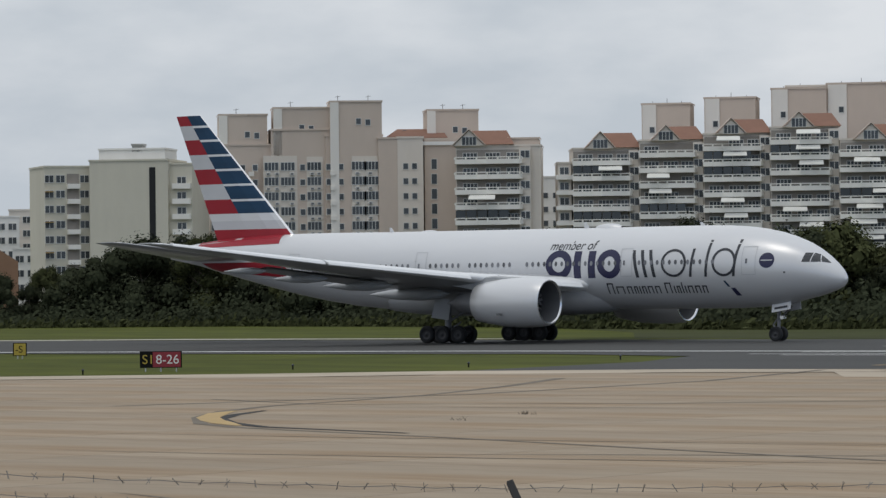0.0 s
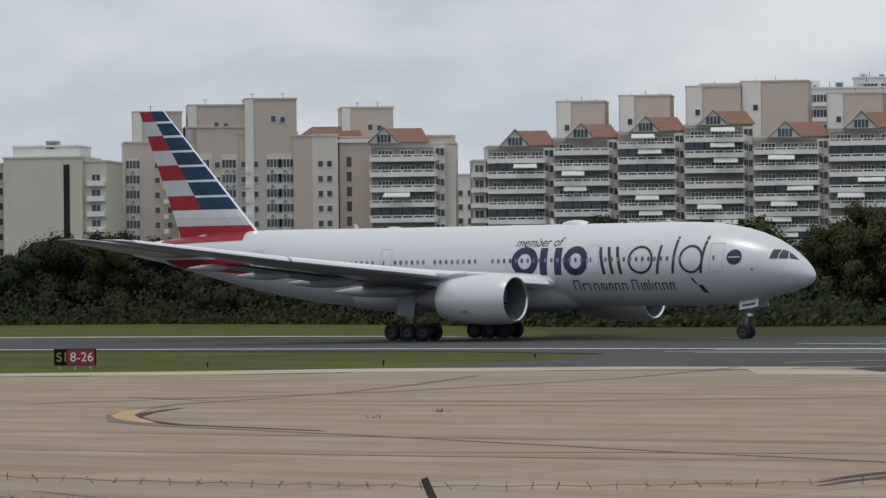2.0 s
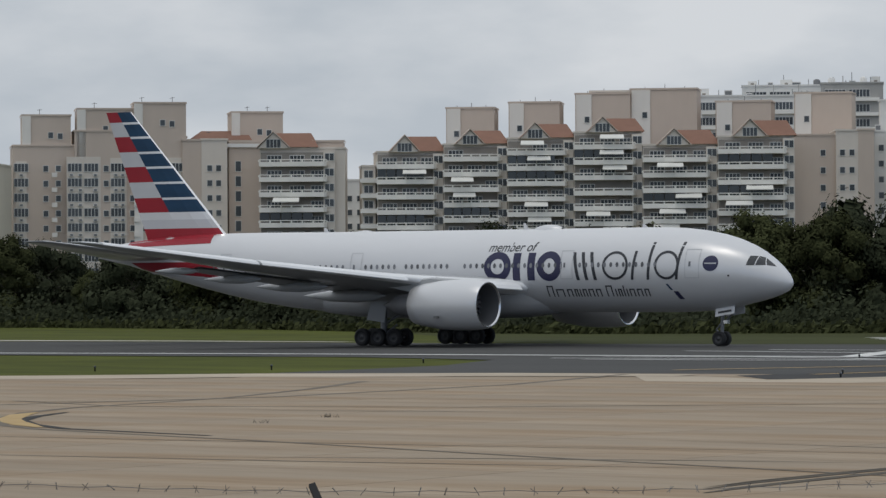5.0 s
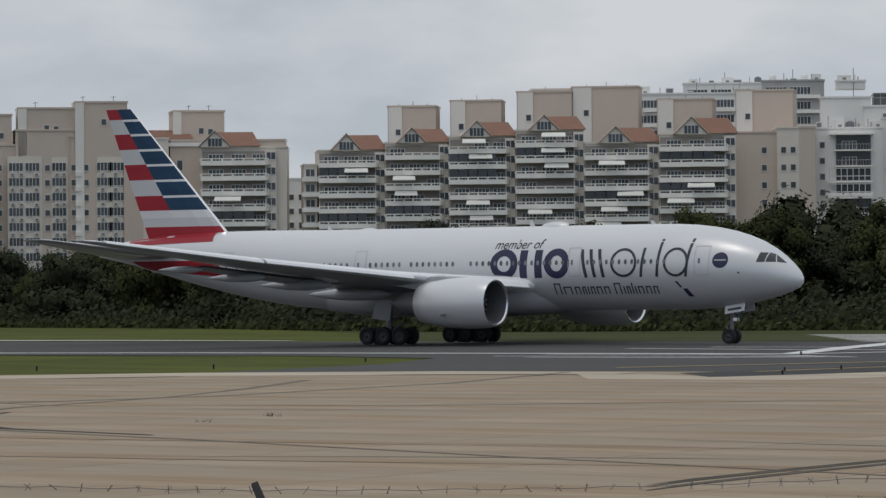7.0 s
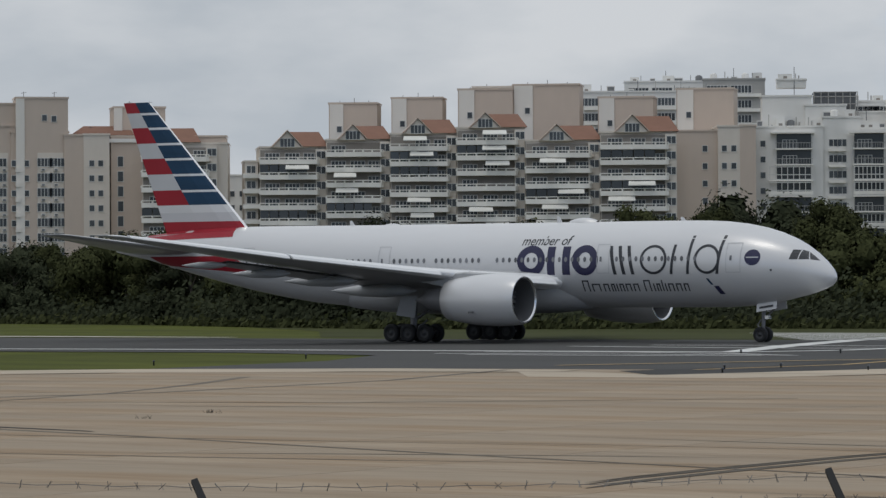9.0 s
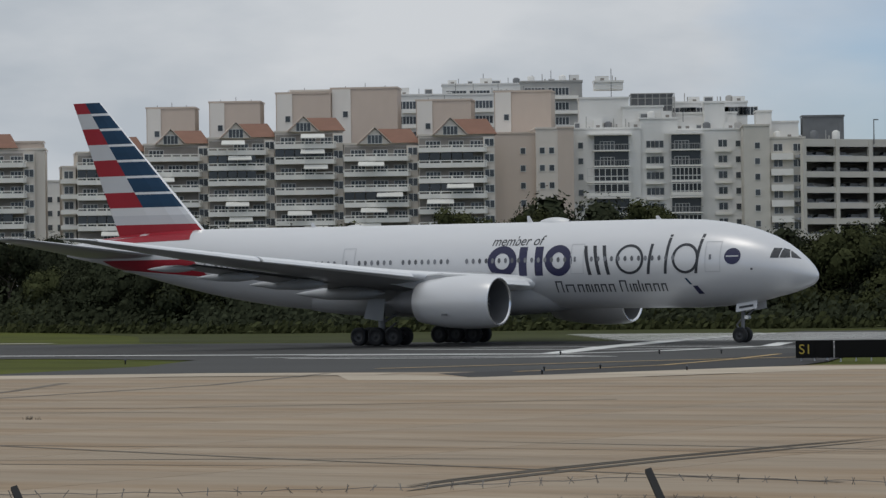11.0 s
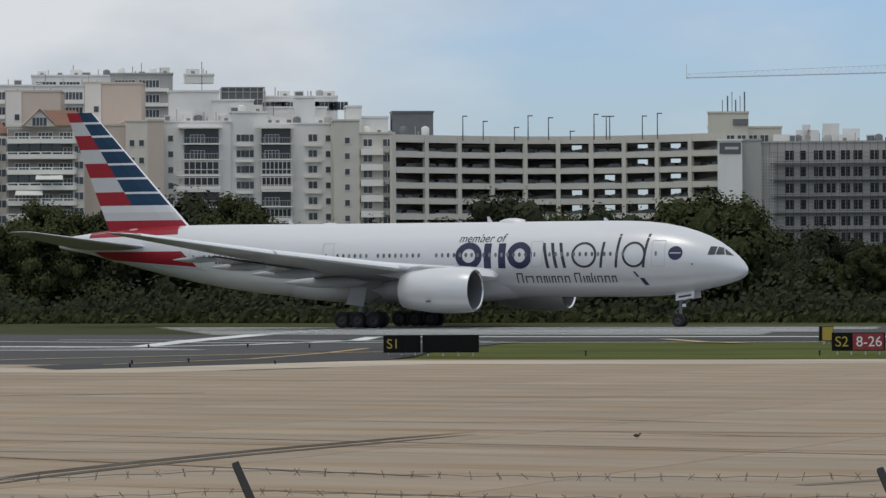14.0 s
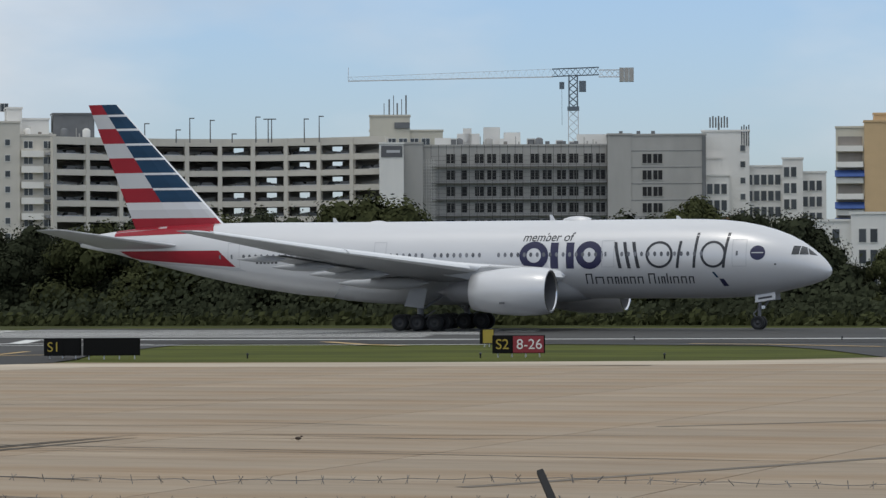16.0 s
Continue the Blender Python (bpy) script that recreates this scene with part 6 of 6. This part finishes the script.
    for side in (-1, 1):
        b = Bits()
        rows = [[(-5.95, side * 0.75, 2.11), (-4.35, side * 0.75, 2.36), (-4.35, side * 0.62, 3.0), (-5.95, side * 0.62, 2.86)], [(-5.95, side * 0.80, 2.11), (-4.35, side * 0.80, 2.36), (-4.35, side * 0.67, 3.0), (-5.95, side * 0.67, 2.86)]]
        b.grid(rows, close=True)
        b.poly(rows[0])
        b.poly(rows[1])
        piece("nose_gear_door", b, "paint", ng, fix=True)
        b = Bits()
        b.poly([(-5.7, side * 0.806, 2.34), (-4.6, side * 0.806, 2.50), (-4.6, side * 0.786, 2.65), (-5.7, side * 0.786, 2.49)])
        piece("number_bar", b, "slate", ng, "plain dark bar")
    b = Bits()
    b.tube((-63.3, 0.0, 7.2), (-63.78, 0.0, 7.22), 0.16, n=10)
    piece("exhaust_outlet", b, "steel", p)
    return p, wheels


airliner, WHEELS = build_airliner()

# ---------------------------------------------------------------- signs and lights on the field


def sign(x, y, yaw, panels, h, label, legs=True):
    """Guidance sign: a row of faces (text, width, face, legend)."""
    t = thing("taxiway_sign", label, "sign", pose(x, y, 0, 0, 0, yaw), group="airfield guidance signs")
    w = sum(p[1] for p in panels)
    b = Bits()
    b.box(-w / 2 - 0.04, w / 2 + 0.04, 0.0, 0.20, 0.20, 0.28 + h)
    body = piece("housing", b, "sign_black", t)
    u = -w / 2
    for text, pw, face, ink in panels:
        b = Bits()
        b.box(u + 0.03, u + pw - 0.03, -0.03, 0.0, 0.24, 0.24 + h)
        f = piece("panel", b, face, t)
        if text:
            lettering("legend", text, h * 0.86, ink, f, pose(u + pw * 0.12, -0.036, 0.24 + h * 0.22, 90, 0, 0))
        u += pw
    for k in range(max(2, int(w / 0.6))):
        xx = -w / 2 + 0.25 + (w - 0.5) * k / (max(2, int(w / 0.6)) - 1)
        b = Bits()
        b.tube((xx, 0.1, 0.0), (xx, 0.1, 0.24), 0.04, n=6)
        piece("leg", b, "paint", t)
    return t


sign(-130.6, 154.8, 40, [("S1", 0.60, "sign_black", "sign_yellow"), ("8-26", 1.50, "sign_red", "sign_white")], 0.78, "black and red taxiway sign with yellow and white legends")
sign(-167.8, 185.0, 40, [("-S", 0.80, "sign_yellow", "sign_black")], 0.74, "small yellow direction sign with black legend")
sign(-79.9, 185.6, 24, [("S1", 0.95, "sign_black", "sign_yellow"), ("", 0.9, "sign_black", "sign_yellow")], 0.82, "black taxiway sign with a framed yellow legend")
sign(-77.5, 186.4, 24, [("", 2.85, "sign_black", "sign_yellow")], 0.82, "blank black back of a taxiway sign")
sign(-57.6, 193.2, 17, [("S2", 1.0, "sign_black", "sign_yellow"), ("8-26", 1.65, "sign_red", "sign_white")], 0.86, "black and red taxiway sign with yellow and white legends")
sign(-68.4, 223.0, 60, [("", 0.9, "sign_yellow", "sign_black")], 0.80, "small yellow sign seen from the side")


def edge_light(x, y):
    t = thing("edge_light", "short dark taxiway edge light on the grass", "light", pose(x, y, 0), group="taxiway edge lights")
    b = Bits()
    b.tube((0, 0, 0), (0, 0, 0.18), 0.045, 0.04, 8)
    piece("stem", b, "sign_black", t)
    b = Bits()
    b.lathe([(0.18, 0.06), (0.22, 0.07), (0.27, 0.05), (0.30, 0.001)], 10, axis="z")
    piece("lens", b, "cockpit_glass", t)


for x, y in ((-126, 160), (-119, 166), (-122, 185), (-130, 148), (-85, 165), (-84, 169), (-77.5, 165), (-81.5, 158), (-71, 189), (-59, 191), (-95, 207), (-99, 207), (-104, 204), (-49, 190), (-52, 247.5), (-66, 248)):
    edge_light(x, y)

# ---------------------------------------------------------------- weeds in the joints
rnd = random.Random(61)
for wb, wd, n in ((1.23, 123.0, 22), (0.2, 118.0, 8)):
    p = at(wb, wd)
    t = thing("weed_tuft", "dry brown weed tuft in a concrete joint", "weed", pose(p.x, p.y, 0.07), group="weeds on the apron")
    b = Bits()
    for k in range(n):
        x, lean = rnd.uniform(-0.35, 0.35), rnd.uniform(-0.12, 0.12)
        h = rnd.uniform(0.04, 0.13)
        b.tube((x, rnd.uniform(-0.05, 0.05), 0), (x + lean, rnd.uniform(-0.1, 0.1), h), 0.010, 0.003, 4, caps=False)
    piece("stem", b, "bark", t)

# ---------------------------------------------------------------- bird on the apron
t = thing("bird", "small dark brown bird standing on the concrete", "bird", pose(-32.2, 89.2, 0.07, 0, 0, 20) @ Matrix.Scale(0.5, 4))
b = Bits()
b.lathe([(-0.17, 0.01), (-0.12, 0.06), (0.0, 0.085), (0.10, 0.06), (0.15, 0.02)], 12, at=(0, 0, 0.17))
piece("body", b, "feather", t, smooth=True)
b = Bits()
b.lathe([(0.10, 0.01), (0.13, 0.045), (0.18, 0.045), (0.215, 0.012), (0.26, 0.001)], 10, at=(0, 0, 0.26))
piece("head", b, "feather", t, smooth=True)
b = Bits()
b.poly([(-0.13, -0.03, 0.17), (-0.13, 0.03, 0.17), (-0.36, 0.04, 0.10), (-0.36, -0.04, 0.10)])
b.poly([(-0.13, -0.03, 0.15), (-0.36, -0.04, 0.09), (-0.36, 0.04, 0.09), (-0.13, 0.03, 0.15)])
piece("tail", b, "feather", t)
for y in (-0.03, 0.03):
    b = Bits()
    b.tube((0.0, y, 0.0), (0.0, y, 0.11), 0.008, n=5)
    piece("leg", b, "feather", t)

# ---------------------------------------------------------------- barbed-wire fence before the camera
FENCE = [(-8.6, -2.36), (0.95, -2.80), (10.25, -2.68), (19.70, -2.80), (29.1, -2.9)]
FD = 18.0
fence = thing("barbed_wire_fence", "rusty barbed wire on slanting steel fence arms", "fence")


def wire_point(b, drop):
    e = between(FENCE, b)
    k = [i for i in range(len(FENCE) - 1) if FENCE[i][0] <= b <= FENCE[i + 1][0]][0]
    u = (b - FENCE[k][0]) / (FENCE[k + 1][0] - FENCE[k][0])
    sag = 0.02 * math.sin(math.pi * u)
    return at(b, FD, EYE + FD * math.tan(radians(e)) - drop - sag)


rnd = random.Random(21)
for drop in (0.03, 0.125, 0.235):
    b = Bits()
    pts = [wire_point(-8.6 + 37.7 * i / 120, drop + 0.004 * math.sin(i * 1.7)) for i in range(121)]
    for p0, p1 in zip(pts, pts[1:]):
        b.tube(p0, p1, 0.0021, n=4, caps=False)
    strand = piece("wire_strand", b, "wire", fence)
    br = -8.4
    while br < 29:
        c = wire_point(br, drop)
        b = Bits()
        for _ in range(2):
            dv = Vector((rnd.uniform(-1, 1), rnd.uniform(-1, 1), rnd.choice((-1, 1)) * rnd.uniform(0.6, 1.2))).normalized() * 0.022
            b.tube(c - dv, c + dv, 0.0018, n=3, caps=False)
        piece("barb", b, "wire", strand)
        br += rnd.uniform(0.36, 0.46)
for pb, el in FENCE:
    top = at(pb, FD, EYE + FD * math.tan(radians(el)))
    right = Vector((math.cos(radians(NORTH - pb)), math.sin(radians(NORTH - pb)), 0))
    foot = top + right * 0.16 + Vector((0, 0, -0.36)) - at(pb, 0.25)
    b = Bits()
    d = (foot - top).normalized()
    n = d.cross(right).normalized()
    side = n.cross(d).normalized()
    q = [side * 0.019 + n * 0.019, -side * 0.019 + n * 0.019, -side * 0.019 - n * 0.019, side * 0.019 - n * 0.019]
    b.grid([[top + v * 0.8 for v in q], [foot + v for v in q]], close=True)
    b.poly([top + v * 0.8 for v in q])
    piece("fence_arm", b, "tyre", fence)
    b = Bits()
    b.tube((foot.x, foot.y, 0), foot, 0.03, n=8)
    piece("fence_post", b, "wire", fence)

# ---------------------------------------------------------------- marks on the apron
ribbon("taxi_line", [(-82.0, 101.0), (-80.9, 98.8), (-78.4, 95.2), (-76.4, 93.0), (-74.6, 91.3), (-72.6, 89.6)], [0.2, 0.7, 0.75, 0.75, 0.7, 0.2], 0.085, "yellow_mark", apron, "worn yellow taxi line")
ribbon("line_border", [(-97.5, 143), (-91.9, 131), (-87.2, 119), (-85.3, 111), (-84.4, 106), (-82.3, 100.8), (-78.8, 95.2), (-74.9, 90.6), (-71.8, 88.5), (-68.8, 87.2), (-61.1, 84.2), (-48.7, 78.6), (-30, 71)],
       [0.5, 0.45, 0.3, 0.3, 0.35, 0.45, 0.45, 0.45, 0.4, 0.3, 0.25, 0.25, 0.2], 0.08, "rubber_mark", apron)
ribbon("line_border", [(-81.2, 101.6), (-79.4, 97.8), (-77.2, 94.3), (-74.6, 91.6), (-71.2, 89.0), (-64, 86.4)], [0.2, 0.4, 0.5, 0.5, 0.4, 0.2], 0.083, "tar", apron)
MARKS = [([(-90, 104), (-86, 120), (-88, 140), (-94, 160)], 0.5), ([(-92, 112), (-84, 108), (-72, 112), (-60, 122)], 0.3), 
         ([(-22, 70), (-14, 90), (-8, 112)], 0.4), ([(-26, 100), (-17, 110), (-5, 118)], 0.3)]
rnd = random.Random(44)
for k in range(34):
    y0 = 50 + 110 * rnd.random() ** 1.3
    a0 = rnd.uniform(-1.0, -0.35)
    ln = rnd.uniform(6, 34)
    tilt = rnd.uniform(-0.16, 0.22)
    x0 = a0 * y0
    MARKS.append(([(x0 + ln * u, y0 + ln * u * tilt + 0.9 * math.sin(3 * u + k)) for u in (0, 0.25, 0.5, 0.75, 1.0)], [0.02, rnd.uniform(0.08, 0.2), rnd.uniform(0.1, 0.26), rnd.uniform(0.06, 0.2), 0.02]))
for pts, w in MARKS:
    ribbon("tyre_mark", pts, w, 0.078, "rubber_mark", apron)

# bleached strip along the far edge
ribbon("bleached_strip", [(-172, 105), (-126, 139), (-117, 145), (-110, 152), (-100, 157.5), (-90, 158.5)], [3, 7, 8, 8, 7, 4], 0.076, "concrete_pale", apron)
ribbon("bleached_strip", [(-90, 157), (-84, 150), (-79, 150), (-73, 169), (-57, 173), (-43, 178), (-30, 186), (40, 187)], [3, 6, 7, 9, 9, 9, 9, 9], 0.076, "concrete_pale", apron)
for off, wid in ((0.0, 0.42), (1.5, 0.30), (2.1, 0.16)):
    run = [at(b, d + off).to_2d() for b, d in ((6.7, 75.5), (7.4, 78), (8.7, 82), (10.5, 87.5), (12.0, 92), (13.8, 98))]
    ribbon("skid_mark", [tuple(q) for q in run], [wid * f for f in (0.15, 0.8, 1.0, 0.9, 0.8, 0.1)], 0.081, "skid", apron)

# concrete slabs, each a piece of the apron
APRON_EDGE = [(-200, 90), (-128.5, 142), (-120, 147), (-113, 156), (-101, 161.5), (-88, 163), (-82, 153), (-78.6, 160), (-76, 176), (-57, 178.6), (-44, 182.8), (-38, 191.5), (300, 192.5)]
SLAB = 9.0
sb = Bits()
g = SLAB / 2 - 0.022
sb.grid([[(-g, -g, -0.25), (g, -g, -0.25), (g, g, -0.25), (-g, g, -0.25)], [(-g, -g, 0.0), (g, -g, 0.0), (g, g, 0.0), (-g, g, 0.0)]], close=True)
sb.poly([(-g, -g, 0.0), (g, -g, 0.0), (g, g, 0.0), (-g, g, 0.0)])
slab_mesh = sb.mesh("slab", ["concrete"])
for i in range(-18, 0):
    for j in range(4, 20):
        x, y = (i + 0.5) * SLAB, (j + 0.5) * SLAB
        lim = min(between(APRON_EDGE, x + q) for q in (-SLAB / 2, -SLAB / 4, 0, SLAB / 4, SLAB / 2))
        if y + SLAB / 2 < lim and -1.05 * y - 6 < x < -0.16 * y + 4:
            piece("slab", slab_mesh, None, apron, place=pose(x, y, 0.07))

# ---------------------------------------------------------------- what moves
ROLL = [  # seconds, x, y, heading of the airliner's nose
    (0.0, -142.80, 246.63, 0.43),
    (0.5, -141.67, 246.57, 0.23),
    (1.0, -140.49, 246.52, 0.03),
    (1.5, -139.34, 246.46, -0.15),
    (2.0, -138.18, 246.41, -0.34),
    (2.5, -136.94, 246.35, -0.51),
    (3.0, -135.75, 246.29, -0.68),
    (3.5, -134.58, 246.24, -0.85),
    (4.0, -133.32, 246.18, -1.00),
    (6.5, -126.59, 245.90, -1.69),
    (7.0, -125.10, 245.85, -1.81),
    (7.5, -123.34, 245.79, -1.92),
    (8.0, -121.39, 245.74, -2.03),
    (10.5, -108.59, 245.46, -2.46),
    (11.0, -105.26, 245.40, -2.53),
    (11.5, -105.42, 253.00, -2.45),
    (12.0, -109.44, 269.10, -2.38),
    (12.5, -112.28, 284.93, -2.30),
    (13.0, -112.86, 298.55, -2.13),
    (13.5, -105.75, 297.93, -2.13),
    (14.0, -97.76, 297.32, -2.14),
    (14.5, -89.79, 296.70, -2.15),
    (15.0, -81.15, 296.08, -2.16),
    (15.5, -72.11, 295.46, -2.17),
    (16.0, -62.67, 294.84, -2.18),
]


def motions():
    walk(airliner, [(t, pose(x, y, 0.07, 0, 0, h)) for t, x, y, h in ROLL])
    # distance rolled, for the wheels
    dist, rows = 0.0, [(ROLL[0][0], 0.0)]
    for a, b in zip(ROLL, ROLL[1:]):
        dist += max(0.0, b[1] - a[1])
        rows.append((b[0], dist))
    for w, x, y, r in WHEELS:
        keys = []
        for (t0, d0), (t1, d1) in zip(rows, rows[1:]):
            n = max(1, math.ceil((d1 - d0) / r / 1.2))
            n = min(n, max(1, round((t1 - t0) * FPS)))
            keys += [(t0 + (t1 - t0) * k / n, d0 + (d1 - d0) * k / n) for k in range(n)]
        keys.append(rows[-1])
        walk(w, [(t, pose(x, y, r) @ Matrix.Rotation(d / r, 4, "Y")) for t, d in keys])


motions()
